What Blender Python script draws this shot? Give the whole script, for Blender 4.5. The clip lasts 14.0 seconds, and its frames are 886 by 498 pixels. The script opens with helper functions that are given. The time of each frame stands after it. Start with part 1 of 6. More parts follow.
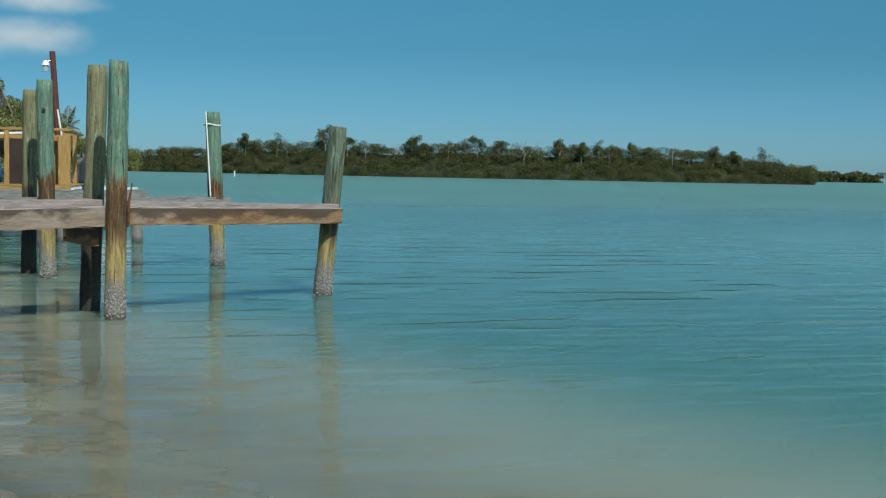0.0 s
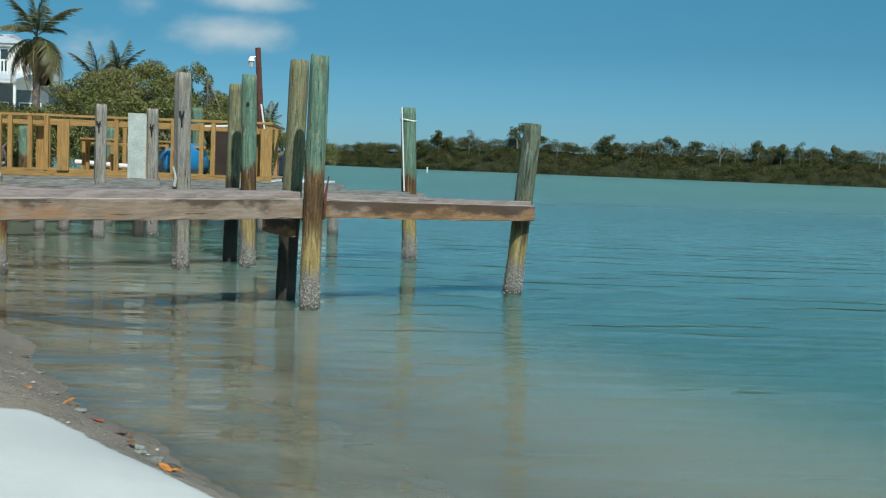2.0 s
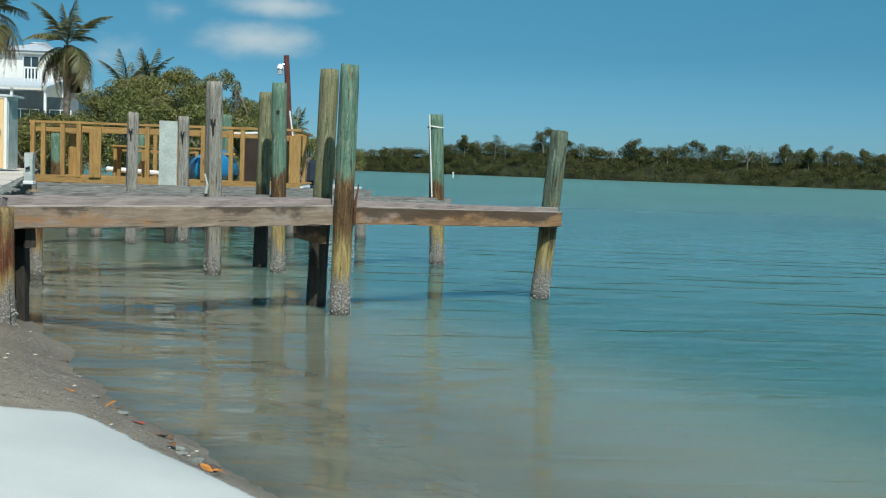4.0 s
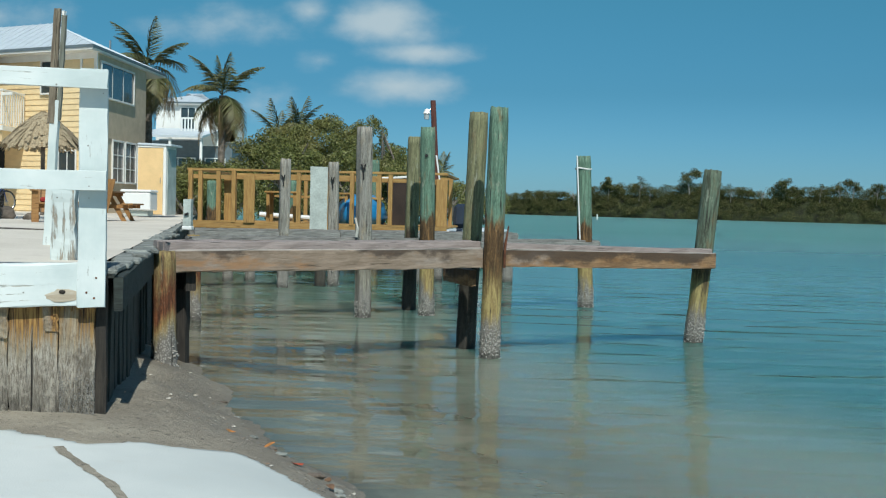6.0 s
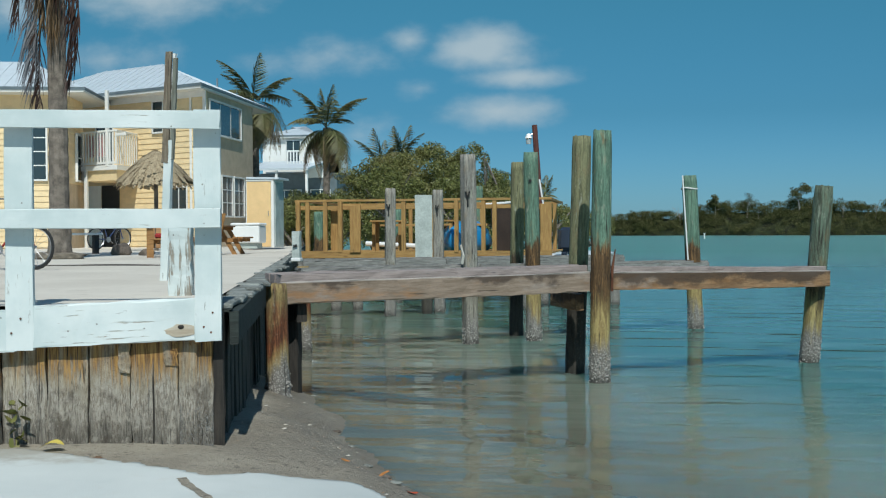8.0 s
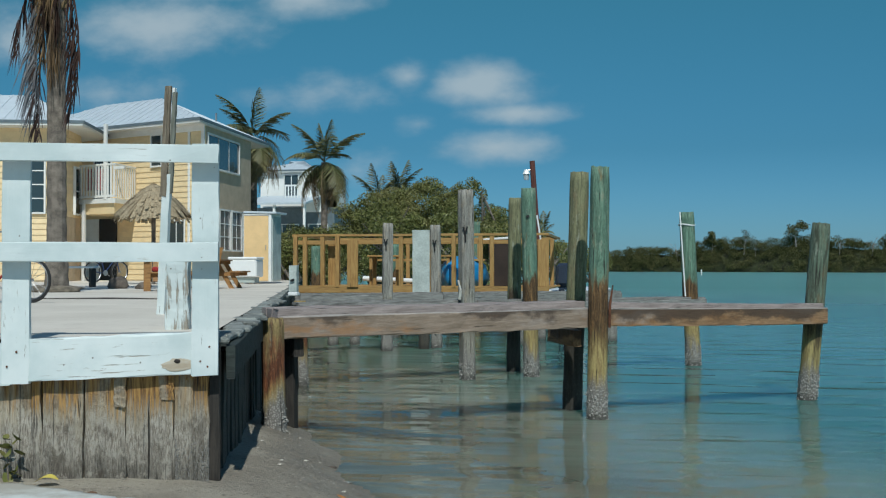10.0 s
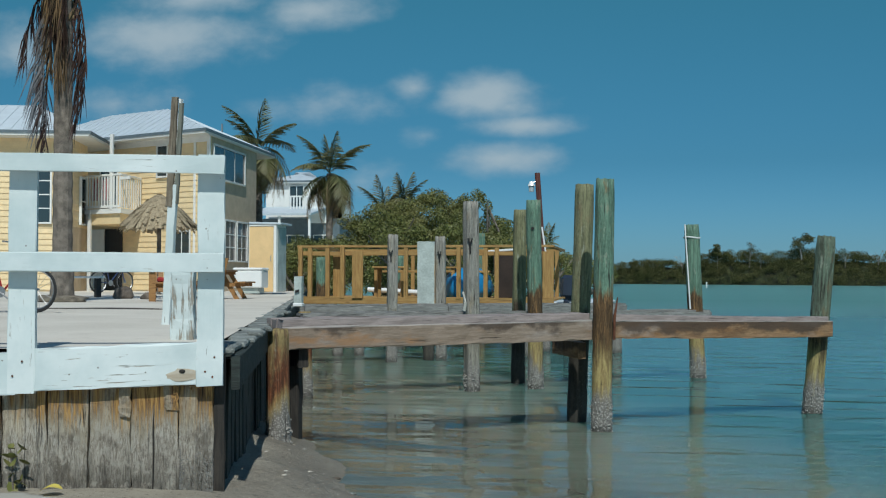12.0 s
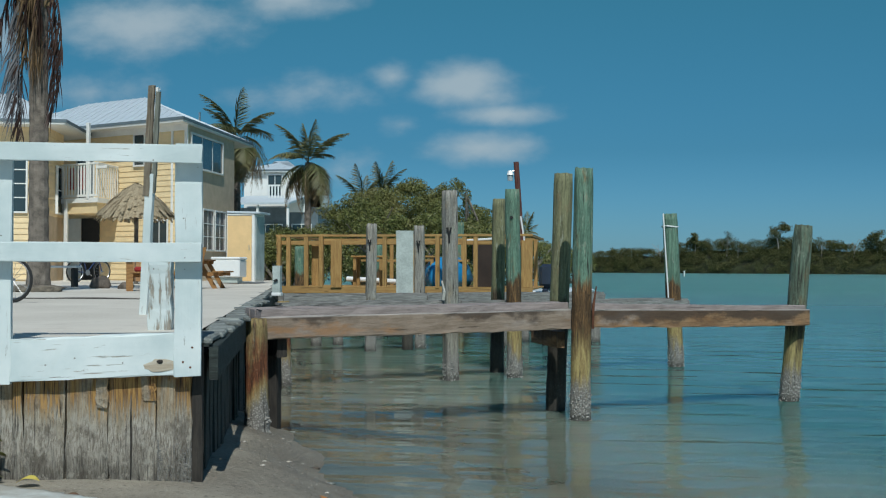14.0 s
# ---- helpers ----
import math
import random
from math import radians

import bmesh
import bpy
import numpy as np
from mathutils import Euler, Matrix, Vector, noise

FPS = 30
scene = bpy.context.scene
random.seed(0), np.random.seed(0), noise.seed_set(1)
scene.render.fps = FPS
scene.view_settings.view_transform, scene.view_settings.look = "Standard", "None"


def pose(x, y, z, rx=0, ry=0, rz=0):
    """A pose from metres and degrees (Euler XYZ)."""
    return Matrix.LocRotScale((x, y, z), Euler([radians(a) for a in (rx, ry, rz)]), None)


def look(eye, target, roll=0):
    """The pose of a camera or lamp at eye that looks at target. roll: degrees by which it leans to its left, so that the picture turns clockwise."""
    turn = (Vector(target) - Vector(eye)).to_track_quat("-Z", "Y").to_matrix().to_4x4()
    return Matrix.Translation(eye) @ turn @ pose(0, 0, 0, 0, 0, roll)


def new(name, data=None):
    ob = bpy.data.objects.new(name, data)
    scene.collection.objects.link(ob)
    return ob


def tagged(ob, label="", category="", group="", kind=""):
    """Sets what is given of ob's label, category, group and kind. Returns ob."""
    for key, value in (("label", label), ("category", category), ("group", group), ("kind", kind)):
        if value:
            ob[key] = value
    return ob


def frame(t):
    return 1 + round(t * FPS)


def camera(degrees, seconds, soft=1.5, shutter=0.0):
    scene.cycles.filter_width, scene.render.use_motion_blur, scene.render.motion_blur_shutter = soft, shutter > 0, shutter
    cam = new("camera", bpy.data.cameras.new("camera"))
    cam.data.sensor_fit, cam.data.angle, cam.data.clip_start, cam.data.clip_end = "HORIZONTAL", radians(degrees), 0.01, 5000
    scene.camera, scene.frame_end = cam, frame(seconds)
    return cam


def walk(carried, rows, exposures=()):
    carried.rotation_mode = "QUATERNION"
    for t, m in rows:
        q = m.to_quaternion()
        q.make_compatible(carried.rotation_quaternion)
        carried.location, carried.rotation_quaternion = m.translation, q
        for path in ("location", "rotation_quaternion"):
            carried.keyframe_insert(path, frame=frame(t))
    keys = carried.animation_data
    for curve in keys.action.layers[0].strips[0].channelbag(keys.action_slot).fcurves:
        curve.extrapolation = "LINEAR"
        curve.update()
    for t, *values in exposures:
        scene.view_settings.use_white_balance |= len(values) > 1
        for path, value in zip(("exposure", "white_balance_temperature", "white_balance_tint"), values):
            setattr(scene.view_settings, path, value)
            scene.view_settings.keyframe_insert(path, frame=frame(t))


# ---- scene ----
cam = camera(42.0, 14.0, soft=1.2)


def aim(x, y, z, yaw, pitch, roll):
    """Camera pose from an eye, a turn to the left of +y, a tilt upward and a roll, in degrees."""
    return pose(x, y, z, 90 + pitch, 0, yaw) @ pose(0, 0, 0, 0, 0, roll)


PATH = [
    (0.0, 0.124, -0.058, 1.532, -13.386, -3.818, 1.122),
    (0.5, 0.127, -0.091, 1.529, -9.878, -3.981, 1.672),
    (1.0, 0.115, -0.019, 1.521, -7.596, -4.033, 2.421),
    (1.5, 0.115, 0.068, 1.52, -5.375, -4.088, 1.698),
    (2.0, 0.119, 0.112, 1.52, -4.029, -4.172, 2.214),
    (2.2, 0.087, 0.083, 1.518, -3.635, -4.23, 2.572),
    (4.5, 0.083, -0.04, 1.546, -1.965, -3.707, 1.264),
    (5.0, 0.084, -0.028, 1.541, -0.05, -2.856, -0.633),
    (5.5, 0.023, 0.043, 1.529, 2.69, -2.288, 0.498),
    (6.0, 0.013, 0.033, 1.53, 4.44, -2.06, 1.419),
    (6.5, 0.011, 0.006, 1.535, 5.91, -1.83, 0.978),
    (7.0, 0.002, 0.021, 1.536, 7.346, -1.568, 0.376),
    (7.5, -0.001, 0.015, 1.546, 8.611, -1.261, -0.975),
    (8.0, 0.0, -0.001, 1.547, 9.637, -0.877, -0.317),
    (10.5, -0.007, 0.006, 1.549, 9.471, 1.104, 0.038),
    (11.0, -0.008, 0.008, 1.55, 9.469, 1.242, 0.042),
    (11.5, -0.007, -0.001, 1.549, 9.464, 1.365, 0.259),
    (12.0, -0.003, -0.009, 1.548, 9.736, 1.435, 0.241),
    (12.5, -0.003, -0.001, 1.549, 9.24, 1.479, -0.139),
    (13.0, -0.007, 0.017, 1.551, 8.746, 0.978, 0.002),
    (13.5, -0.007, 0.009, 1.55, 8.674, 0.919, 0.206),
    (14.0, -0.007, 0.006, 1.551, 8.682, 0.893, 0.169),
]
walk(cam, [(r[0], aim(*r[1:])) for r in PATH], exposures=[(0.0, 0.23, 6500, 10), (4.5, 0.27, 6500, 10), (6.0, 0.20, 6400, 10), (8.0, 0.03, 6250, 10), (10.5, -0.15, 6150, 10), (14.0, -0.17, 6150, 10)])

# ---- world and sun ----
SUN_EL, SUN_AZ = 49.5, 164.5   # degrees; azimuth clockwise from +y
world = bpy.data.worlds.new("world")
scene.world = world
world.use_nodes = True
wn, wl = world.node_tree.nodes, world.node_tree.links
wn.clear()

sky = wn.new("ShaderNodeTexSky")
sky.sky_type = "NISHITA"
sky.sun_disc = False
sky.sun_elevation, sky.sun_rotation = radians(SUN_EL), radians(SUN_AZ)
sky.altitude, sky.air_density, sky.dust_density, sky.ozone_density = 0.0, 1.0, 0.3, 2.5
hue = wn.new("ShaderNodeHueSaturation")
hue.inputs["Saturation"].default_value = 1.12
wl.new(sky.outputs[0], hue.inputs["Color"])

# fair-weather clouds low over the houses: centre, half size and density, in slopes from the eye
CLOUDS = [(-0.433, 0.221, 0.089, 0.026, 1.0), (-0.400, 0.254, 0.065, 0.016, 0.8), (-0.285, 0.241, 0.050, 0.019, 1.0), (-0.283, 0.155, 0.067, 0.015, 0.55),
          (-0.199, 0.168, 0.022, 0.012, 0.8), (-0.135, 0.160, 0.044, 0.019, 1.25), (-0.099, 0.133, 0.050, 0.010, 1.0), (-0.120, 0.104, 0.048, 0.015, 0.95),
          (-0.190, 0.125, 0.017, 0.008, 0.5), (-0.480, 0.160, 0.052, 0.016, 0.5), (-0.579, 0.213, 0.040, 0.027, 0.6), (-0.246, 0.085, 0.023, 0.015, 0.35), (-0.114, 0.150, 0.035, 0.015, 0.7)]
tc = wn.new("ShaderNodeTexCoord")
sep = wn.new("ShaderNodeSeparateXYZ")
wl.new(tc.outputs["Generated"], sep.inputs[0])


def wmath(op, a, b=None, c=None):
    n = wn.new("ShaderNodeMath")
    n.operation = op
    for i, v in enumerate((a, b, c)):
        if v is None:
            continue
        if isinstance(v, (int, float)):
            n.inputs[i].default_value = v
        else:
            wl.new(v, n.inputs[i])
    return n.outputs[0]


ahead = wmath("MAXIMUM", sep.outputs[1], 0.05)
flat = wn.new("ShaderNodeCombineXYZ")
wl.new(wmath("DIVIDE", sep.outputs[0], ahead), flat.inputs[0])
wl.new(wmath("DIVIDE", sep.outputs[2], ahead), flat.inputs[1])
puff = wn.new("ShaderNodeTexNoise")
puff.inputs["Scale"].default_value, puff.inputs["Detail"].default_value, puff.inputs["Roughness"].default_value = 20.0, 6.0, 0.55
stretch = wn.new("ShaderNodeVectorMath")
stretch.operation = "MULTIPLY"
stretch.inputs[1].default_value = (1.0, 1.7, 1.0)
wl.new(flat.outputs[0], stretch.inputs[0])
wl.new(stretch.outputs[0], puff.inputs["Vector"])
dense = None
for cu, cv, ru, rv, weight in CLOUDS:
    n = wn.new("ShaderNodeVectorMath")
    n.operation = "MULTIPLY_ADD"
    wl.new(flat.outputs[0], n.inputs[0])
    n.inputs[1].default_value, n.inputs[2].default_value = (1 / ru, 1 / rv, 0), (-cu / ru, -cv / rv, 0)
    size = wn.new("ShaderNodeVectorMath")
    size.operation = "LENGTH"
    wl.new(n.outputs[0], size.inputs[0])
    # thickest in the middle, thinning outward
    body = wmath("MULTIPLY", wmath("SUBTRACT", 1.25, size.outputs["Value"]), weight)
    dense = body if dense is None else wmath("SMOOTH_MAX", dense, body, 0.25)
dense = wmath("ADD", dense, wmath("MULTIPLY_ADD", puff.outputs["Fac"], 1.5, -0.75))
edge = wn.new("ShaderNodeMapRange")
edge.interpolation_type = "SMOOTHSTEP"
edge.inputs["From Min"].default_value, edge.inputs["From Max"].default_value = -0.15, 1.25
edge.inputs["To Max"].default_value = 0.84
wl.new(dense, edge.inputs["Value"])
cloud_mix = wn.new("ShaderNodeMix")
cloud_mix.data_type = "RGBA"
wl.new(edge.outputs[0], cloud_mix.inputs["Factor"])
# clearer, bluer air towards the horizon than the plain model gives
air = wn.new("ShaderNodeValToRGB")
for e, (p, c) in zip([air.color_ramp.elements[0], air.color_ramp.elements[1], air.color_ramp.elements.new(0.10), air.color_ramp.elements.new(0.28)],
                     ((0.0, (0.275, 0.55, 0.92)), (1.0, (0.25, 0.58, 0.58)), (0.10, (0.215, 0.505, 0.64)), (0.28, (0.33, 0.80, 0.67)))):
    e.position, e.color = p, (*c, 1)
wl.new(sep.outputs[2], air.inputs[0])
tint = wn.new("ShaderNodeMix")
tint.data_type, tint.blend_type = "RGBA", "MULTIPLY"
tint.inputs["Factor"].default_value = 1.0
wl.new(hue.outputs[0], tint.inputs["A"])
wl.new(air.outputs[0], tint.inputs["B"])
wl.new(tint.outputs["Result"], cloud_mix.inputs["A"])
cloud_mix.inputs["B"].default_value = (5.1, 6.15, 6.5, 1)
bg = wn.new("ShaderNodeBackground")
bg.inputs["Strength"].default_value = 0.085
wl.new(cloud_mix.outputs["Result"], bg.inputs["Color"])
wout = wn.new("ShaderNodeOutputWorld")
wl.new(bg.outputs[0], wout.inputs[0])

sun_data = bpy.data.lights.new("sun", "SUN")
sun_data.energy, sun_data.angle, sun_data.color = 3.65, radians(0.53), (0.975, 0.985, 0.895)
sun = new("sun", sun_data)
sa, se = radians(SUN_AZ), radians(SUN_EL)
sun_way = Vector((math.sin(sa) * math.cos(se), math.cos(sa) * math.cos(se), math.sin(se)))
sun.matrix_world = look(sun_way * 60, (0, 0, 0))


# ---- materials ----
class Mat:
    """A node material with a few shorthands."""

    def __init__(self, name, rough=0.7, metal=0.0):
        self.m = bpy.data.materials.new(name)
        self.m.use_nodes = True
        self.n, self.l = self.m.node_tree.nodes, self.m.node_tree.links
        self.b = self.n["Principled BSDF"]
        self.b.inputs["Roughness"].default_value, self.b.inputs["Metallic"].default_value = rough, metal
        self.tc = self.n.new("ShaderNodeTexCoord")

    def put(self, v, socket):
        if isinstance(v, (int, float)):
            socket.default_value = v
        elif isinstance(v, tuple):
            socket.default_value = (*v, 1.0) if len(v) == 3 and socket.type == "RGBA" else v
        else:
            self.l.new(v, socket)

    def coords(self, scale=(1, 1, 1), space="Object"):
        n = self.n.new("ShaderNodeMapping")
        self.l.new(self.tc.outputs[space], n.inputs[0])
        n.inputs["Scale"].default_value = scale
        return n.outputs[0]

    def shifted(self, scale=(1, 1, 1)):
        """Object coordinates moved by a chance offset, so that copies differ."""
        info = self.n.new("ShaderNodeObjectInfo")
        add = self.n.new("ShaderNodeVectorMath")
        add.operation = "MULTIPLY_ADD"
        self.l.new(info.outputs["Random"], add.inputs[0])
        add.inputs[1].default_value = (37.0, 53.0, 71.0)
        self.l.new(self.coords(scale), add.inputs[2])
        return add.outputs[0]

    def chance(self):
        return self.n.new("ShaderNodeObjectInfo").outputs["Random"]

    def island(self):
        return self.n.new("ShaderNodeNewGeometry").outputs["Random Per Island"]

    def noise(self, vec, scale, detail=4.0, rough=0.55, twist=0.0):
        n = self.n.new("ShaderNodeTexNoise")
        self.l.new(vec, n.inputs["Vector"])
        n.inputs["Scale"].default_value, n.inputs["Detail"].default_value = scale, detail
        n.inputs["Roughness"].default_value, n.inputs["Distortion"].default_value = rough, twist
        return n.outputs["Fac"]

    def voronoi(self, vec, scale, out="Distance"):
        n = self.n.new("ShaderNodeTexVoronoi")
        self.l.new(vec, n.inputs["Vector"])
        n.inputs["Scale"].default_value = scale
        return n.outputs[out]

    def ramp(self, fac, *stops):
        n = self.n.new("ShaderNodeValToRGB")
        while len(n.color_ramp.elements) < len(stops):
            n.color_ramp.elements.new(0.5)
        for e, (p, c) in zip(n.color_ramp.elements, stops):
            e.position, e.color = p, (*c, 1.0) if isinstance(c, tuple) else (c, c, c, 1.0)
        self.put(fac, n.inputs[0])
        return n.outputs[0]

    def mix(self, fac, a, b, kind="MIX"):
        n = self.n.new("ShaderNodeMix")
        n.data_type, n.blend_type = "RGBA", kind
        self.put(fac, n.inputs["Factor"]), self.put(a, n.inputs["A"]), self.put(b, n.inputs["B"])
        return n.outputs["Result"]

    def math(self, op, a, b=0.0, c=0.0):
        n = self.n.new("ShaderNodeMath")
        n.operation = op
        self.put(a, n.inputs[0]), self.put(b, n.inputs[1]), self.put(c, n.inputs[2])
        return n.outputs[0]

    def span(self, v, a, b, c=0.0, d=1.0):
        n = self.n.new("ShaderNodeMapRange")
        n.interpolation_type = "SMOOTHSTEP"
        self.put(v, n.inputs[0])
        for i, q in enumerate((a, b, c, d)):
            n.inputs[i + 1].default_value = q
        return n.outputs[0]

    def axis(self, k, space="Object"):
        n = self.n.new("ShaderNodeSeparateXYZ")
        self.l.new(self.tc.outputs[space], n.inputs[0])
        return n.outputs[k]

    def bump(self, height, dist=0.004, strength=0.8):
        n = self.n.new("ShaderNodeBump")
        n.inputs["Strength"].default_value, n.inputs["Distance"].default_value = strength, dist
        self.l.new(height, n.inputs["Height"])
        self.l.new(n.outputs[0], self.b.inputs["Normal"])

    def color(self, c):
        self.put(c, self.b.inputs["Base Color"])
        return self


def plain(name, c, rough=0.6, metal=0.0, vary=0.12, scale=3.0, bump=0.0):
    """Paint, plastic or metal with slight stains and fine grain."""
    m = Mat(name, rough, metal)
    v = m.shifted()
    k = m.math("ADD", m.math("MULTIPLY", m.noise(v, scale, 5), 0.6), m.math("MULTIPLY", m.noise(v, scale * 14, 3), 0.4))
    dark = tuple(q * (1 - 2.2 * vary) for q in c)
    m.color(m.mix(m.span(k, 0.3, 0.7), dark, tuple(min(1, q * (1 + vary)) for q in c)))
    if bump:
        m.bump(k, bump)
    return m.m


def wood(name, light, dark, axis="x", grain=1.0, rough=0.85, stain=None, bump=0.004):
    """Weathered timber with grain along one axis, cracks and blotches."""
    m = Mat(name, rough)
    sc = {"x": (1.5, 16, 16), "y": (16, 1.5, 16), "z": (16, 16, 1.5)}[axis]
    v = m.shifted(tuple(s * grain for s in sc))
    g = m.noise(v, 3.0, 6, 0.65, 0.4)
    blot = m.noise(m.shifted(), 1.7, 5, 0.6)
    c = m.mix(m.span(g, 0.32, 0.68), dark, light)
    c = m.mix(m.span(blot, 0.35, 0.7, 0.0, 0.6), c, tuple(q * 0.6 for q in light))
    if stain:
        st = m.noise(m.shifted((1, 1, 1)), 2.6, 4, 0.6)
        c = m.mix(m.span(st, 0.45, 0.7, 0, 0.5), c, stain)
        dk = m.noise(m.shifted((0.8, 2, 6)), 2.4, 5, 0.65)
        c = m.mix(m.span(dk, 0.55, 0.66, 0, 0.8), c, (0.05, 0.03, 0.02))
    c = m.mix(m.math("MULTIPLY", m.chance(), 0.35), c, m.mix(0.5, c, dark))
    fine = m.noise(m.shifted((1, 1, 1)), 55, 4, 0.7)
    c = m.mix(m.span(fine, 0.42, 0.66, 0, 0.5), c, m.mix(0.55, c, dark))
    knotty = m.voronoi(m.shifted(tuple(0.6 if s < 2 else 2.2 for s in sc)), 2.0)
    c = m.mix(m.span(knotty, 0.12, 0.05, 0, 0.7), c, tuple(q * 0.4 for q in dark))
    crack = m.noise(m.shifted(tuple(s * grain * (0.35 if s < 2 else 1.6) for s in sc)), 3.0, 2, 0.5)
    c = m.mix(m.span(crack, 0.34, 0.27, 0, 0.85), c, tuple(q * 0.15 for q in dark))
    m.color(c)
    m.bump(m.math("ADD", g, m.span(crack, 0.26, 0.36)), bump)
    return m.m


def pile_wood(name, top, top2, z_top, waist, z_dark=0.95, tide=((0.17, 0.105, 0.04), (0.44, 0.35, 0.14)), crust=1.0):
    """A mooring pile: barnacled at the water, stained in the splash zone, greenish or grey above."""
    m = Mat(name, 0.88)
    v = m.shifted((11, 11, 0.9))
    g = m.noise(v, 2.6, 8, 0.72, 0.9)
    wob = m.noise(m.shifted((5, 5, 1.0)), 1.6, 4, 0.6)
    z = m.math("ADD", m.axis(2), m.math("MULTIPLY_ADD", wob, 0.9, -0.45))
    body = m.mix(m.span(g, 0.36, 0.62), top2, top)
    patch = m.noise(m.shifted((5, 5, 1.6)), 1.5, 6, 0.7)
    body = m.mix(m.span(patch, 0.53, 0.70, 0, 0.55), body, tuple(q * 1.2 for q in waist))
    body = m.mix(m.span(m.noise(m.shifted((9, 9, 2.5)), 2.0, 5, 0.7), 0.57, 0.68, 0, 0.6), body, (0.36, 0.38, 0.30))
    low = m.mix(m.span(g, 0.43, 0.66), tuple(q * 0.28 for q in waist), tuple(q * 1.0 for q in waist))
    scab = m.noise(m.shifted((14, 14, 2.2)), 2.0, 6, 0.75, 1.0)
    low = m.mix(m.span(scab, 0.50, 0.60, 0, 0.85), low, tuple(q * 0.16 for q in waist))
    c = m.mix(m.span(z, z_top - 0.09, z_top + 0.07), low, body)
    ochre = m.mix(m.span(g, 0.3, 0.7), *tide)
    c = m.mix(m.span(z, z_dark - 0.35, z_dark - 0.05), ochre, c)
    fine = m.noise(m.shifted((2, 2, 1)), 34, 5, 0.72)
    c = m.mix(m.span(fine, 0.45, 0.68, 0, 0.55), c, m.mix(0.6, c, (0.03, 0.028, 0.02)))
    c = m.mix(m.span(fine, 0.44, 0.30, 0, 0.35), c, m.mix(0.5, c, (0.50, 0.48, 0.38)))
    shell = m.mix(m.span(m.voronoi(m.shifted(), 55), 0.1, 0.6), (0.36, 0.34, 0.31), (0.15, 0.14, 0.125))
    c = m.mix(m.span(z, 0.26, 0.50, crust, 0.0), c, shell)
    wet = m.span(m.axis(2), 0.02, 0.12)
    c = m.mix(wet, m.mix(0.6, c, (0.02, 0.02, 0.016)), c)
    crack = m.noise(m.shifted((24, 24, 0.9)), 2.2, 4, 0.6, 0.5)
    c = m.mix(m.span(crack, 0.40, 0.32, 0, 0.9), c, (0.02, 0.016, 0.012))
    m.color(c)
    m.bump(m.math("ADD", g, m.span(crack, 0.27, 0.37)), 0.008)
    return m.m


def fascia_wood(name, light, dark, stained):
    """A sawn beam, silvered in patches, with tar-dark stains that creep down from its upper edge."""
    m = Mat(name, 0.88)
    g = m.noise(m.shifted((1.6, 14, 14)), 2.6, 6, 0.65, 0.5)
    c = m.mix(m.span(g, 0.30, 0.70), dark, light)
    patch = m.noise(m.shifted((1.0, 3, 3)), 1.3, 4, 0.6)
    c = m.mix(m.span(patch, 0.54, 0.70, 0, 0.7), c, tuple(q * 0.55 + 0.2 for q in light))
    warm = m.noise(m.shifted((1.2, 3, 4)), 1.9, 4, 0.6)
    c = m.mix(m.span(warm, 0.52, 0.68, 0, 0.6), c, (0.34, 0.165, 0.06))
    run = m.noise(m.shifted((1.0, 1, 1.5)), 1.7, 5, 0.62)
    depth = m.math("ADD", m.math("MULTIPLY", m.axis(2), 1.6), run)
    c = m.mix(m.span(depth, stained - 0.09, stained + 0.05, 0, 0.85), c, (0.045, 0.03, 0.022))
    # pale line paints the sunlit top of the proud edge
    edge = m.span(m.axis(2), -0.016, -0.004, 0, 0.7)
    c = m.mix(edge, c, (0.46, 0.42, 0.39))
    crack = m.noise(m.shifted((0.6, 22, 22)), 2.6, 2, 0.5)
    c = m.mix(m.span(crack, 0.34, 0.27, 0, 0.8), c, (0.03, 0.02, 0.015))
    fine = m.noise(m.shifted((1, 1, 1)), 60, 4, 0.7)
    c = m.mix(m.span(fine, 0.45, 0.68, 0, 0.4), c, m.mix(0.5, c, dark))
    m.color(c)
    m.bump(m.math("ADD", g, m.span(crack, 0.26, 0.36)), 0.004)
    return m.m


GREEN_PILE = pile_wood("green_pile_wood", (0.15, 0.26, 0.185), (0.06, 0.12, 0.085), 1.40, (0.25, 0.135, 0.05))
DULL_PILE = pile_wood("dull_green_pile_wood", (0.135, 0.19, 0.135), (0.05, 0.06, 0.04), 1.0, (0.13, 0.085, 0.038), 0.95, ((0.13, 0.09, 0.035), (0.41, 0.335, 0.135)))
OLIVE_PILE = pile_wood("olive_pile_wood", (0.235, 0.215, 0.105), (0.10, 0.10, 0.05), 1.2, (0.24, 0.165, 0.085))
GREY_PILE = pile_wood("grey_pile_wood", (0.33, 0.315, 0.28), (0.15, 0.14, 0.12), 0.9, (0.30, 0.24, 0.16), 0.8, ((0.12, 0.11, 0.09), (0.34, 0.32, 0.26)))
DARK_PILE = pile_wood("near_black_pile_wood", (0.06, 0.052, 0.04), (0.02, 0.018, 0.015), 0.9, (0.04, 0.033, 0.024), 0.9, ((0.02, 0.018, 0.014), (0.06, 0.05, 0.035)), 0.1)
# foot near black for tar and the painted shadow of deck and front pile
TAR_SHADE_FOOT_PILE = pile_wood("tar_and_shade_foot_pile_wood", (0.225, 0.225, 0.12), (0.10, 0.105, 0.055), 1.15, (0.19, 0.13, 0.07), 1.15, ((0.012, 0.011, 0.009), (0.04, 0.034, 0.025)), 0.1)
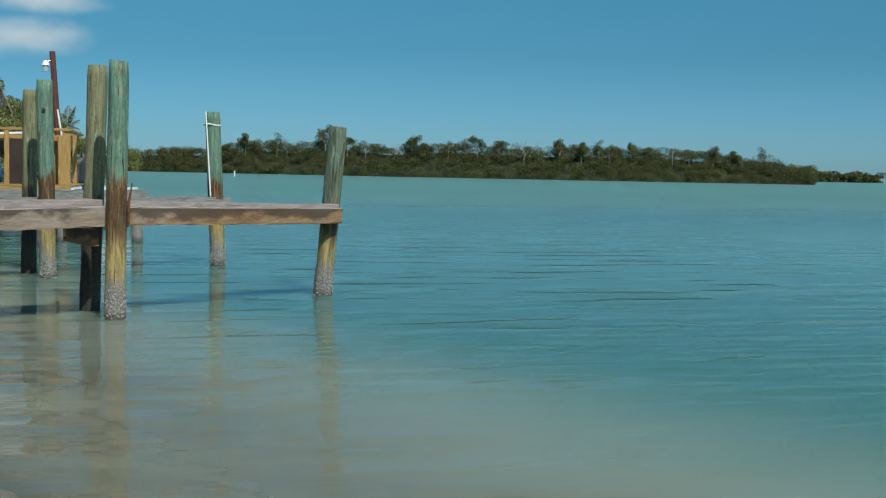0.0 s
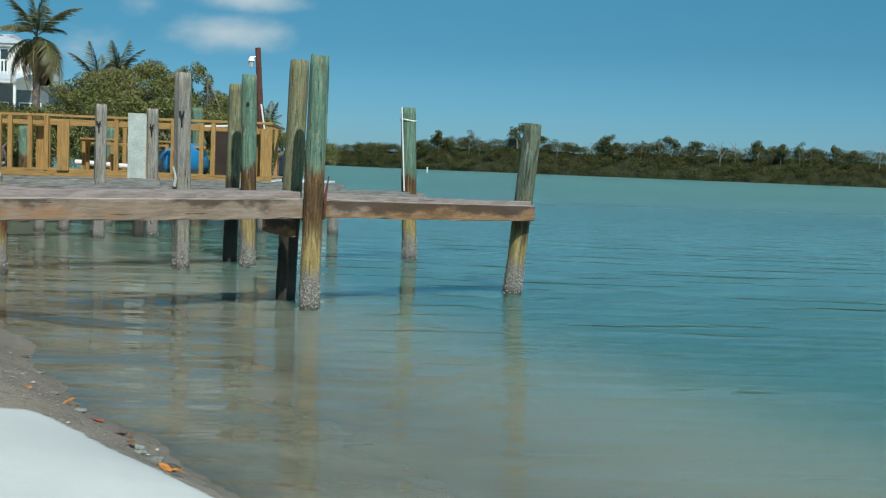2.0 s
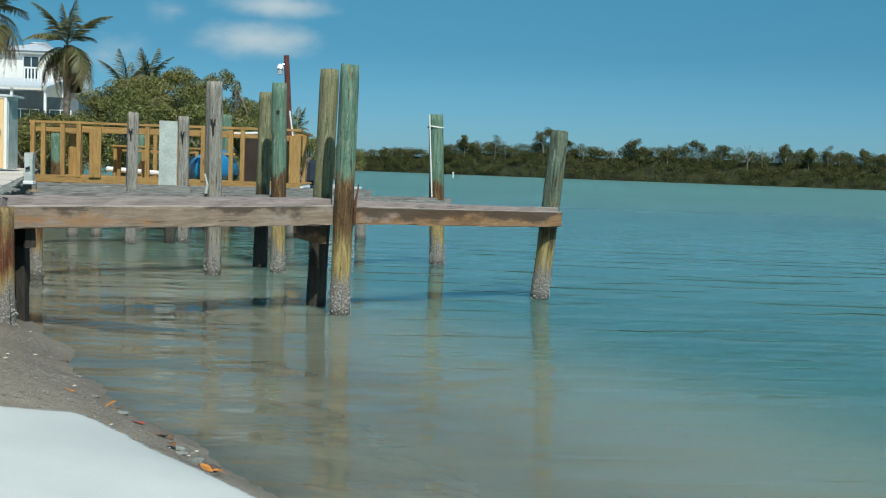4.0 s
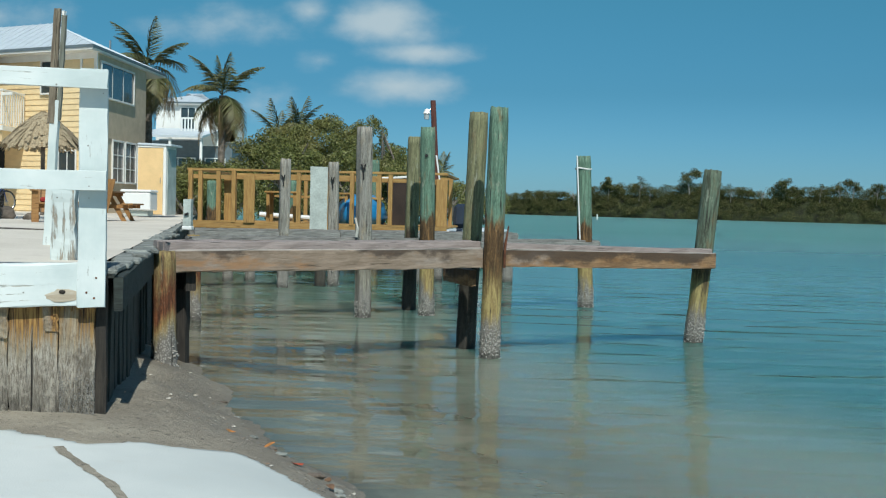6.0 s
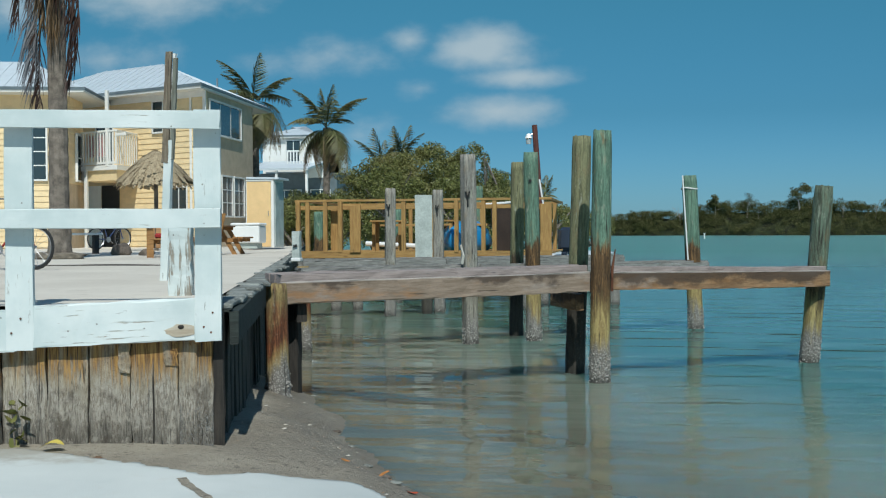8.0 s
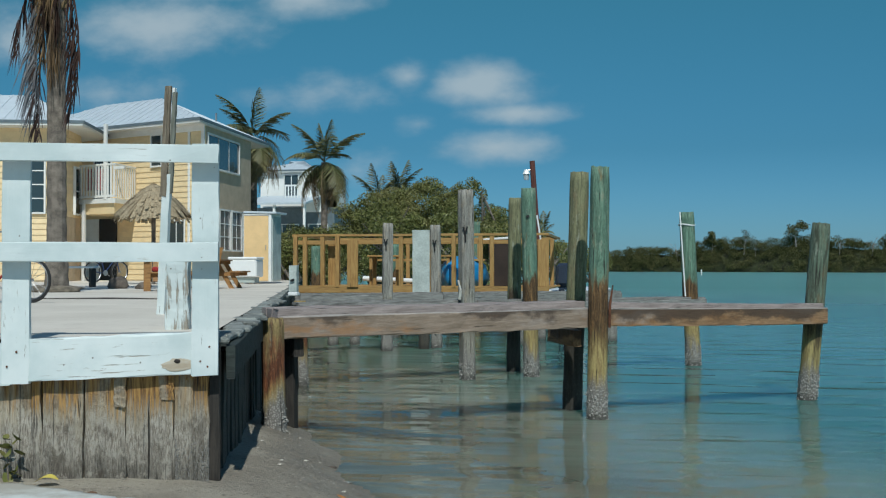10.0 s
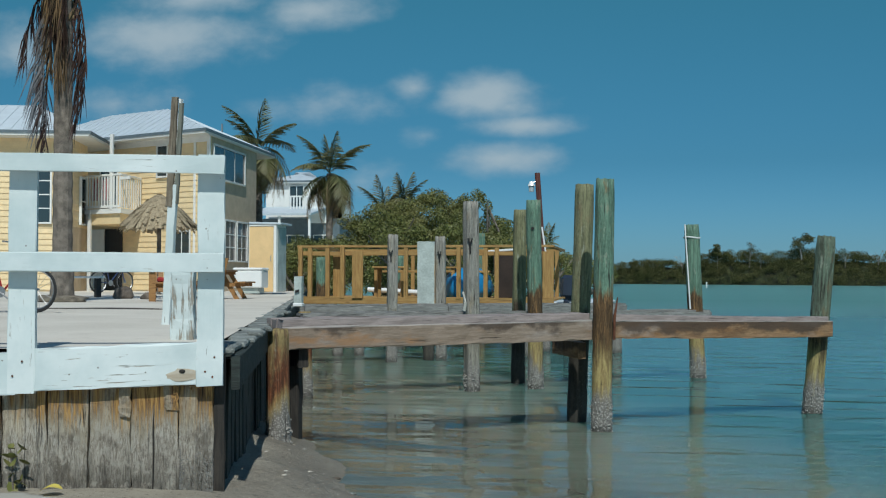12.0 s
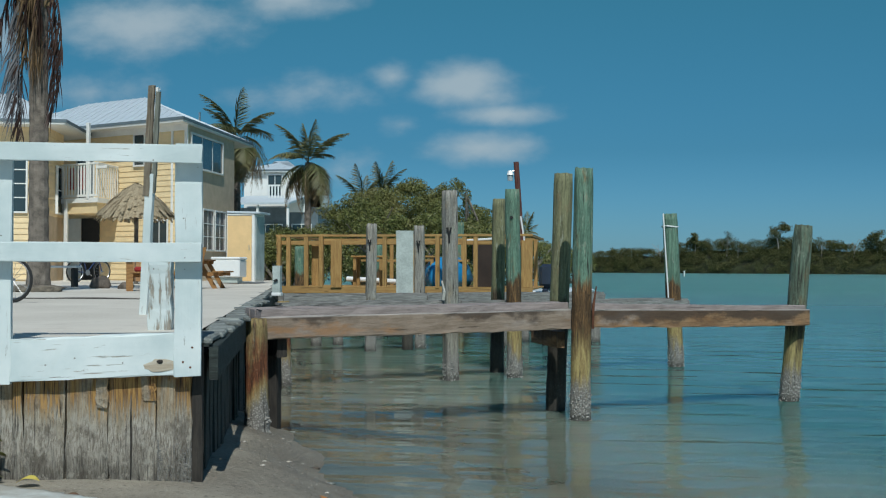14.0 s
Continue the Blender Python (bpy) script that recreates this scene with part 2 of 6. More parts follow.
RUST_PILE = pile_wood("rust_stained_pile_wood", (0.28, 0.21, 0.085), (0.10, 0.06, 0.03), 0.85, (0.30, 0.10, 0.035), 0.7)
PLANK_TOP = wood("bleached_decking_wood", (0.37, 0.315, 0.295), (0.23, 0.19, 0.175))
PALE_BEAM = fascia_wood("greyed_beam_wood", (0.31, 0.24, 0.185), (0.19, 0.14, 0.10), 0.485)
# near-black wood: painted shadow on timbers, and the railing's dark knot
SHADE_KNOT_WOOD = wood("shade_and_knot_wood", (0.05, 0.042, 0.034), (0.015, 0.013, 0.011), "z")
BEAM = fascia_wood("weathered_beam_wood", (0.33, 0.20, 0.105), (0.16, 0.085, 0.04), 0.41)
GREY_BEAM = wood("grey_beam_wood", (0.33, 0.325, 0.305), (0.13, 0.125, 0.115))
NEW_WOOD = wood("yellow_lumber", (0.48, 0.295, 0.10), (0.28, 0.145, 0.04), "z", 0.8, 0.7)
NEW_WOOD_X = wood("yellow_lumber_lying", (0.48, 0.295, 0.10), (0.28, 0.145, 0.04), "x", 0.8, 0.7)
PICNIC = wood("picnic_table_wood", (0.42, 0.22, 0.07), (0.22, 0.10, 0.03), "x", 1.0, 0.6)


def wall_plank_wood():
    """Bulkhead plank: rust-ochre runs at the head, a bleached grey band, tide-dark and crusted at the foot."""
    m = Mat("seawall_plank_wood", 0.9)
    g = m.noise(m.shifted((20, 20, 1.6)), 2.6, 8, 0.72, 0.9)
    g2 = m.noise(m.shifted((24, 24, 3.6)), 3.0, 6, 0.75, 1.8)
    wob = m.noise(m.shifted((9, 9, 1)), 1.8, 4, 0.6)
    z = m.math("ADD", m.axis(2), m.math("MULTIPLY_ADD", wob, 0.5, -0.25))
    grey = m.mix(m.span(g, 0.3, 0.7), (0.29, 0.24, 0.17), (0.60, 0.53, 0.41))
    grey = m.mix(m.span(g2, 0.52, 0.66, 0, 0.75), grey, (0.10, 0.08, 0.055))
    pale = m.mix(m.span(g2, 0.40, 0.62), (0.58, 0.53, 0.45), (0.23, 0.195, 0.15))
    dark = m.mix(m.span(m.math("ADD", m.math("MULTIPLY", g, 0.5), m.math("MULTIPLY", g2, 0.5)), 0.36, 0.62), (0.34, 0.31, 0.26), (0.06, 0.053, 0.045))
    c = m.mix(m.span(z, 0.70, 1.0), dark, pale)
    c = m.mix(m.span(z, 0.98, 1.12), c, grey)
    blotch = m.noise(m.shifted((3, 3, 2)), 2.2, 6, 0.7)
    c = m.mix(m.span(blotch, 0.50, 0.64, 0, 0.6), c, (0.075, 0.06, 0.045))
    c = m.mix(m.span(m.noise(m.shifted((6, 6, 4)), 3.0, 5, 0.7), 0.53, 0.64, 0, 0.7), c, (0.52, 0.475, 0.40))
    c = m.mix(m.math("MULTIPLY", m.chance(), 0.2), c, (0.13, 0.105, 0.075))
    foot = m.math("ADD", m.axis(2), m.math("MULTIPLY_ADD", g2, 0.3, -0.15))
    c = m.mix(m.span(foot, 0.62, 0.40, 0, 0.55), c, (0.07, 0.066, 0.06))
    # iron runs in narrow streaks, strongest at the head
    patch = m.noise(m.shifted((7, 7, 0.7)), 1.5, 3)
    streak = m.noise(m.shifted((60, 60, 1.2)), 2.0, 4, 0.6)
    rust = m.mix(m.span(streak, 0.35, 0.62), (0.12, 0.05, 0.018), (0.48, 0.275, 0.09))
    head = m.math("ADD", m.axis(2), m.math("MULTIPLY_ADD", streak, 0.45, -0.225))
    c = m.mix(m.math("MULTIPLY", m.span(head, 1.05, 1.20), m.span(patch, 0.38, 0.52, 0.2, 1.0)), c, rust)
    crack = m.noise(m.shifted((20, 20, 0.4)), 2.4, 3, 0.5)
    c = m.mix(m.span(crack, 0.37, 0.30, 0, 0.95), c, (0.016, 0.013, 0.01))
    m.color(c)
    m.bump(m.math("ADD", m.math("ADD", g, m.math("MULTIPLY", blotch, 0.9)), m.math("ADD", m.span(crack, 0.29, 0.38), m.math("MULTIPLY", g2, 0.8))), 0.02)
    return m.m


WALL_PLANK = wall_plank_wood()


COPING = plain("stained_coping_concrete", (0.25, 0.265, 0.245), 0.95, vary=0.3, scale=5, bump=0.02)


# algae green taken near black, to paint the shaded water side too
def shaded_algae_plank():
    m = Mat("algae_plank_in_shade", 0.8)
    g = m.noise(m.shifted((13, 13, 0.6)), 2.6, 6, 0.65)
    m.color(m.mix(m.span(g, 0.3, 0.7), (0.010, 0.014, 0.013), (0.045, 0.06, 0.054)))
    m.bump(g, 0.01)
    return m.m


SHADED_ALGAE_PLANK = shaded_algae_plank()


def old_paint(name, axis, wear=0.60):
    """White paint, chalky, flaking along the grain, with grey wood beneath."""
    m = Mat(name, 0.6)
    sc = {"x": (0.8, 10, 10), "z": (10, 10, 0.8)}[axis]
    g = m.noise(m.shifted(sc), 3.0, 6, 0.65, 0.3)
    big = m.noise(m.shifted(), 2.2, 5, 0.6)
    paint = m.mix(m.span(big, 0.3, 0.7), (0.50, 0.575, 0.57), (0.68, 0.725, 0.71))
    bare = m.mix(m.span(g, 0.3, 0.7), (0.10, 0.09, 0.075), (0.36, 0.32, 0.26))
    worn = m.math("ADD", m.math("MULTIPLY", g, 0.62), m.math("MULTIPLY", big, 0.38))
    c = m.mix(m.span(worn, wear, wear + 0.05), paint, bare)
    flake = m.noise(m.shifted(tuple(s * 2.6 for s in sc)), 3.0, 5, 0.7)
    c = m.mix(m.math("MULTIPLY", m.span(flake, 0.64, 0.68), m.span(big, 0.42, 0.56)), c, bare)
    spots = m.voronoi(m.shifted((1, 1, 1)), 9)
    c = m.mix(m.span(spots, 0.055, 0.03, 0, 0.8), c, (0.10, 0.075, 0.05))
    m.color(c)
    m.bump(m.math("SUBTRACT", m.math("MULTIPLY", g, 0.5), m.span(worn, wear, wear + 0.05)), 0.003)
    return m.m


WHITE_X, WHITE_Z = old_paint("flaking_white_paint_lying", "x", 0.60), old_paint("flaking_white_paint_upright", "z", 0.63)
PEEL_Z = old_paint("peeling_white_paint", "z", 0.50)
SIDING = plain("yellow_siding_paint", (0.80, 0.62, 0.36), 0.6, vary=0.06)
STUCCO = plain("tan_stucco", (0.56, 0.45, 0.32), 0.9, vary=0.08, bump=0.004)
TRIM = plain("white_trim_paint", (0.80, 0.80, 0.77), 0.5, vary=0.04)
METAL_ROOF = plain("white_metal_roof", (0.56, 0.62, 0.66), 0.42, 0.0, vary=0.05)
FASCIA_SHADE = plain("blue_grey_fascia_and_shade", (0.13, 0.17, 0.19), 0.5)
# near-black that stands for shade in rooms and behind plank gaps
SHADE_IN = plain("interior_shade", (0.03, 0.03, 0.03), 0.9)
PEACH = plain("peach_panel_paint", (0.80, 0.55, 0.27), 0.6, vary=0.05)
BLACK_RUBBER = plain("black_rubber", (0.02, 0.02, 0.02), 0.7)
STEEL = plain("dull_steel", (0.45, 0.45, 0.45), 0.35, 0.9)
RUSTY = plain("rusty_iron", (0.16, 0.06, 0.03), 0.85, 0.2, vary=0.3, scale=20)
WHITE_PLASTIC = plain("white_gelcoat", (0.80, 0.80, 0.78), 0.25, vary=0.03)
BLUE_PLASTIC = plain("blue_plastic", (0.02, 0.24, 0.52), 0.35, vary=0.08)
RED_FABRIC = plain("red_fabric", (0.35, 0.03, 0.03), 0.9)
GREY_PAINT = plain("pale_grey_green_paint", (0.45, 0.50, 0.47), 0.7, vary=0.15)
NAVY = plain("navy_motor_cowl", (0.03, 0.04, 0.06), 0.25)


def glass_pane(name, c):
    m = Mat(name, 0.05)
    m.color(c)
    m.b.inputs["Specular IOR Level"].default_value = 0.9
    return m.m


GLASS = glass_pane("window_glass", (0.035, 0.05, 0.055))
CURTAINED = glass_pane("curtained_window_glass", (0.24, 0.215, 0.205))


def thatch():
    m = Mat("dry_palm_thatch", 0.95)
    g = m.noise(m.shifted((8, 8, 1.5)), 5.0, 5, 0.7)
    m.color(m.mix(m.span(g, 0.3, 0.7), (0.20, 0.15, 0.09), (0.54, 0.44, 0.29)))
    m.bump(g, 0.03)
    return m.m


THATCH = thatch()


def leafy(name, a, b, c, gloss=0.5):
    """Leaves that differ one from the next, in shade and in hue by the patch."""
    m = Mat(name, gloss)
    k = m.island()
    patch = m.noise(m.coords((1, 1, 1)), 0.5, 3)
    col = m.mix(k, a, b)
    m.color(m.mix(m.span(patch, 0.4, 0.68, 0, 0.7), col, c))
    m.b.inputs["Specular IOR Level"].default_value = 0.5 * (1.1 - gloss)
    return m.m


MANGROVE = leafy("mangrove_leaves", (0.07, 0.085, 0.024), (0.17, 0.18, 0.052), (0.22, 0.195, 0.07))
FAR_GREEN = leafy("far_mangrove_leaves", (0.055, 0.062, 0.026), (0.10, 0.108, 0.042), (0.14, 0.13, 0.058), 1.0)
# dark green that paints the shade deep inside the leaf clouds
THICKET_SHADE = plain("shaded_thicket", (0.036, 0.043, 0.016), 1.0, vary=0.4, scale=0.5, bump=0.5)
PALM_LEAF = leafy("palm_leaflets", (0.055, 0.07, 0.026), (0.15, 0.155, 0.06), (0.24, 0.20, 0.095))
DRY_PALM = leafy("dead_palm_leaflets", (0.10, 0.075, 0.045), (0.33, 0.25, 0.15), (0.26, 0.18, 0.09), 0.9)
BARK = plain("grey_palm_bark", (0.205, 0.175, 0.145), 0.95, vary=0.3, scale=6, bump=0.02)
DEAD_WOOD = plain("bleached_dead_wood", (0.33, 0.30, 0.26), 0.9, vary=0.25)
GREY_ROCK = plain("grey_rock", (0.16, 0.13, 0.105), 0.95, vary=0.3, scale=6, bump=0.03)


# ---- building helpers ----
def thing(name, label, category, m=None, group=""):
    ob = new(name)
    ob.empty_display_size = 0.2
    if m is not None:
        ob.matrix_world = m
    return tagged(ob, label, category, group)


def mesh_of(name, bm):
    me = bpy.data.meshes.new(name)
    bm.to_mesh(me)
    bm.free()
    return me


def part(name, bm, material, parent=None, label="", smooth=False, m=None, kind=""):
    """Links a bmesh, or a mesh made before, as one object under a thing or a part."""
    me = bm if isinstance(bm, bpy.types.Mesh) else mesh_of(name, bm)
    if not me.materials:
        me.materials.append(material)
    if smooth:
        me.polygons.foreach_set("use_smooth", [True] * len(me.polygons))
    ob = new(name, me)
    if parent is not None:
        ob.parent = parent
    if m is not None:
        ob.matrix_basis = m
    return tagged(ob, label, kind=kind)


def raw(name, verts, faces):
    me = bpy.data.meshes.new(name)
    me.from_pydata(verts, [], faces)
    return me


def box(bm, c, s, m=None, bevel=0.0):
    """A box of centre c and size s; its edges eased by bevel."""
    mat = Matrix.Translation(c) @ Matrix.Diagonal((*s, 1))
    made = bmesh.ops.create_cube(bm, size=1.0, matrix=(m @ mat) if m is not None else mat)
    if bevel:
        edges = list({e for v in made["verts"] for e in v.link_edges})
        bmesh.ops.bevel(bm, geom=edges, offset=bevel, segments=1, affect="EDGES")
    return bm


def boxed(c, s, m=None, bevel=0.0):
    return box(bmesh.new(), c, s, m, bevel)


def between(a, b):
    """A pose at a whose x axis points to b."""
    a, b = Vector(a), Vector(b)
    return Matrix.Translation(a) @ (b - a).to_track_quat("X", "Z").to_matrix().to_4x4()


def rod(bm, a, b, r, r2=None, sides=8):
    """A round bar from a to b, tapered to r2."""
    a, b = Vector(a), Vector(b)
    q = (b - a).to_track_quat("Z", "Y").to_matrix().to_4x4()
    m = Matrix.Translation((a + b) / 2) @ q
    bmesh.ops.create_cone(bm, cap_ends=True, segments=sides, radius1=r, radius2=r if r2 is None else r2, depth=(b - a).length, matrix=m)
    return bm


def timber(length, width, thick, seed=0, rough=0.004, cells=10):
    """A worn plank along +x from 0, with eased and slightly wavy edges. y: width, z: from -thick to 0."""
    rng = random.Random(seed)
    ring = [(-0.5, -0.06), (-0.47, 0), (0.47, 0), (0.5, -0.06), (0.5, -0.94), (0.47, -1), (-0.47, -1), (-0.5, -0.94)]
    verts, faces = [], []
    for i in range(cells + 1):
        x = length * i / cells
        sag = noise.noise((x * 0.7, seed * 3.1, 0)) * rough * 2.5
        for y, z in ring:
            verts.append((x + (rng.uniform(-1, 1) * rough * 1.5 if i in (0, cells) else 0), y * width + rng.uniform(-1, 1) * rough, z * thick + sag + rng.uniform(-1, 1) * rough * 0.7))
        if i:
            a, b = (i - 1) * 8, i * 8
            faces += [(a + k, a + (k + 1) % 8, b + (k + 1) % 8, b + k) for k in range(8)]
    faces += [tuple(range(7, -1, -1)), tuple(range(cells * 8, cells * 8 + 8))]
    me = raw("timber", verts, faces)
    return me


# ---- ground, water ----
WALL0, WALLV = Vector((-2.33, 6.25)), Vector((-0.272, 0.962)).normalized()   # seawall corner and its run along the water
FRONT = Vector((-WALLV.y, WALLV.x))                                              # the short front of the seawall
TOP = 1.14                                                                    # yard level above the water


def shore(x, y):
    """Signed distance inland from the waterline."""
    bend = 0.10 * math.sin(y * 1.7 + x) + 0.05 * math.sin(y * 4.3)
    return -0.888 * (x + 0.25) - 0.46 * (y - 4.8) + bend


def bed(x, y):
    """Height of the sand and the sea bed."""
    d = shore(x, y)
    if d > 0:
        z = 0.34 * math.tanh(d * 1.25) + 0.015 * d
    else:
        z = -2.2 * (1 - math.exp(d / 9.0)) * (0.55 + 0.45 * math.tanh(-d / 3))
    return z + 0.012 * noise.noise((x * 2.3, y * 2.3, 0)) + 0.006 * noise.noise((x * 9, y * 9, 4))


def sheet(name, xs, ys, height):
    verts = [(x, y, height(x, y)) for y in ys for x in xs]
    w = len(xs)
    faces = [(j * w + i, j * w + i + 1, (j + 1) * w + i + 1, (j + 1) * w + i) for j in range(len(ys) - 1) for i in range(w - 1)]
    return raw(name, verts, faces)


def steps(*runs):
    """Values from a chain of (start, stop, step)."""
    out = []
    for a, b, s in runs:
        n = max(1, round((b - a) / s))
        out += [a + (b - a) * i / n for i in range(n)]
    return out + [runs[-1][1]]


def sand_material():
    m = Mat("beach_sand", 0.9)
    v = m.coords()
    big, mid, fine = m.noise(v, 1.4, 5), m.noise(v, 7, 5, 0.65), m.noise(v, 160, 2)
    c = m.mix(m.span(big, 0.35, 0.68), (0.21, 0.18, 0.135), (0.345, 0.305, 0.235))
    c = m.mix(m.span(mid, 0.45, 0.75, 0, 0.6), c, (0.18, 0.15, 0.115))
    c = m.mix(m.span(fine, 0.3, 0.7), c, m.mix(0.35, c, (0.55, 0.50, 0.42)))
    c = m.mix(m.span(m.noise(v, 24, 4, 0.7), 0.55, 0.68, 0, 0.7), c, (0.07, 0.058, 0.045))
    bits = m.voronoi(v, 26)
    c = m.mix(m.span(bits, 0.12, 0.07, 0, 0.7), c, (0.60, 0.54, 0.46))
    damp = m.span(m.math("ADD", m.axis(2), m.math("MULTIPLY_ADD", big, 0.16, -0.08)), 0.10, 0.30)
    damp = m.math("MAXIMUM", damp, m.span(m.axis(2), 0.0, -0.08))
    m.color(m.mix(damp, m.mix(0.36, c, (0.08, 0.07, 0.055)), c))
    m.put(m.math("MULTIPLY_ADD", damp, 0.4, 0.5), m.b.inputs["Roughness"])
    m.bump(m.math("ADD", m.math("ADD", mid, m.math("MULTIPLY", m.noise(v, 24, 4, 0.7), 0.6)), m.math("MULTIPLY", fine, 0.3)), 0.045)
    return m.m


SAND = sand_material()
ground = part("ground", sheet("ground", steps((-900, -60, 80), (-60, -8, 4), (-8, -3.5, 0.3), (-3.5, 2.5, 0.09), (2.5, 8, 0.4), (8, 60, 4), (60, 900, 80)),
                              steps((-300, -8, 40), (-8, 3, 0.5), (3, 12, 0.09), (12, 30, 0.7), (30, 90, 6), (90, 1500, 90)), bed), SAND, smooth=True)
tagged(ground, "wet grey-brown beach sand running under shallow water", "ground", kind="structure")


def water_material():
    """Milky turquoise shallows: clear at the very edge, cloudy farther out, with a rippled gloss."""
    m = Mat("lagoon_water", 0.04)
    x, y = m.axis(0), m.axis(1)
    v = m.coords()
    away = m.math("ADD", m.math("MULTIPLY", m.math("ADD", x, 0.25), 0.888), m.math("MULTIPLY", m.math("ADD", y, -4.8), 0.46))
    away = m.math("ADD", away, m.math("MULTIPLY_ADD", m.noise(m.coords((0.35, 1, 1)), 0.5, 4), 2.4, -1.2))
    milk = m.mix(m.span(away, 0.8, 5.5), (0.335, 0.335, 0.25), (0.060, 0.165, 0.140))
    milk = m.mix(m.span(away, 4.0, 22.0, 0, 1), milk, (0.086, 0.234, 0.195))
    band = m.noise(m.coords((0.012, 0.05, 1)), 1.0, 4)
    milk = m.mix(m.span(band, 0.35, 0.7, 0, 0.35), milk, (0.112, 0.268, 0.228))
    cloudy = m.n.new("ShaderNodeSubsurfaceScattering")
    cloudy.falloff = "BURLEY"
    cloudy.inputs["Scale"].default_value, cloudy.inputs["Radius"].default_value = 0.8, (0.6, 1.0, 1.0)
    m.l.new(milk, cloudy.inputs["Color"])
    clear = m.n.new("ShaderNodeBsdfTransparent")
    clear.inputs["Color"].default_value = (0.86, 0.93, 0.90, 1)
    body = m.n.new("ShaderNodeMixShader")
    m.l.new(m.span(away, -0.3, 3.6, 0.08, 0.97), body.inputs[0])
    m.l.new(clear.outputs[0], body.inputs[1]), m.l.new(cloudy.outputs[0], body.inputs[2])
    gloss = m.n.new("ShaderNodeBsdfGlossy")
    m.l.new(m.span(y, 9, 60, 0.04, 0.30), gloss.inputs["Roughness"])
    bump = m.n.new("ShaderNodeBump")
    swell = m.noise(m.coords((0.24, 1.0, 1)), 1.5, 1.5, 0.5, 0.2)
    chop = m.noise(m.coords((0.30, 1.1, 1)), 3.4, 1.5, 0.5, 0.5)
    calm = m.noise(m.coords((0.1, 0.25, 1)), 0.6, 3)
    h = m.math("ADD", m.math("MULTIPLY", swell, 1.0), m.math("MULTIPLY", m.math("MULTIPLY", chop, m.span(y, 6, 22, 0.46, 0.08)), m.span(calm, 0.3, 0.65, 0.35, 1.0)))
    m.l.new(h, bump.inputs["Height"])
    bump.inputs["Distance"].default_value = 0.055
    m.l.new(m.span(y, 6, 34, 1.0, 0.17), bump.inputs["Strength"])
    m.l.new(bump.outputs[0], gloss.inputs["Normal"])
    fres = m.n.new("ShaderNodeFresnel")
    fres.inputs["IOR"].default_value = 1.33
    soft = m.n.new("ShaderNodeBump")
    m.l.new(h, soft.inputs["Height"])
    m.l.new(m.span(y, 6, 34, 1.0, 0.17), soft.inputs["Strength"])
    soft.inputs["Distance"].default_value = 0.022
    m.l.new(soft.outputs[0], fres.inputs["Normal"])
    out = m.n.new("ShaderNodeMixShader")
    m.l.new(m.math("MULTIPLY", fres.outputs[0], m.span(y, 8, 90, 1.0, 0.42)), out.inputs[0])
    m.l.new(body.outputs[0], out.inputs[1]), m.l.new(gloss.outputs[0], out.inputs[2])
    m.l.new(out.outputs[0], m.n["Material Output"].inputs["Surface"])
    return m.m


water = part("water", sheet("water", steps((-1500, 1500, 300)), steps((-300, 3000, 300)), lambda x, y: 0.0), water_material())
tagged(water, "calm turquoise milky lagoon water with soft ripples", "water", kind="structure")


# ---- yard and seawall ----
def yard_xy(s, t):
    p = WALL0 + WALLV * s + FRONT * t
    return p.x, p.y


def yard_z(s, t):
    return TOP - min(0.10, 0.004 * max(0, s)) + 0.012 * noise.noise((s * 0.8, t * 0.8, 7)) * min(1, t * 2)


def yard_material():
    m = Mat("shell_sand_yard", 0.95)
    v = m.coords()
    big, mid, fine = m.noise(v, 0.5, 5), m.noise(v, 4, 5, 0.65), m.noise(v, 90, 2)
    c = m.mix(m.span(big, 0.3, 0.7), (0.52, 0.47, 0.40), (0.66, 0.61, 0.53))
    c = m.mix(m.span(mid, 0.5, 0.75, 0, 0.5), c, (0.40, 0.35, 0.29))
    c = m.mix(m.span(fine, 0.35, 0.7, 0, 0.4), c, (0.74, 0.70, 0.62))
    m.color(c)
    m.bump(m.math("ADD", mid, m.math("MULTIPLY", fine, 0.3)), 0.015)
    return m.m


YARD = yard_material()
ss, ts = steps((0.10, 12, 0.3), (12, 60, 1.5), (60, 400, 40)), steps((0.10, 6, 0.3), (6, 40, 2), (40, 400, 40))
verts, faces = [], []
for j, s in enumerate(ss):
    for i, t in enumerate(ts):
        verts.append((*yard_xy(s, t), yard_z(s, t)))
        if i and j:
            a = j * len(ts) + i
            faces.append((a - 1 - len(ts), a - len(ts), a, a - 1))
yard = part("pavement", raw("pavement", verts, faces), YARD, smooth=True)
tagged(yard, "pale shell-sand yard behind the timber seawall", "yard", kind="structure")


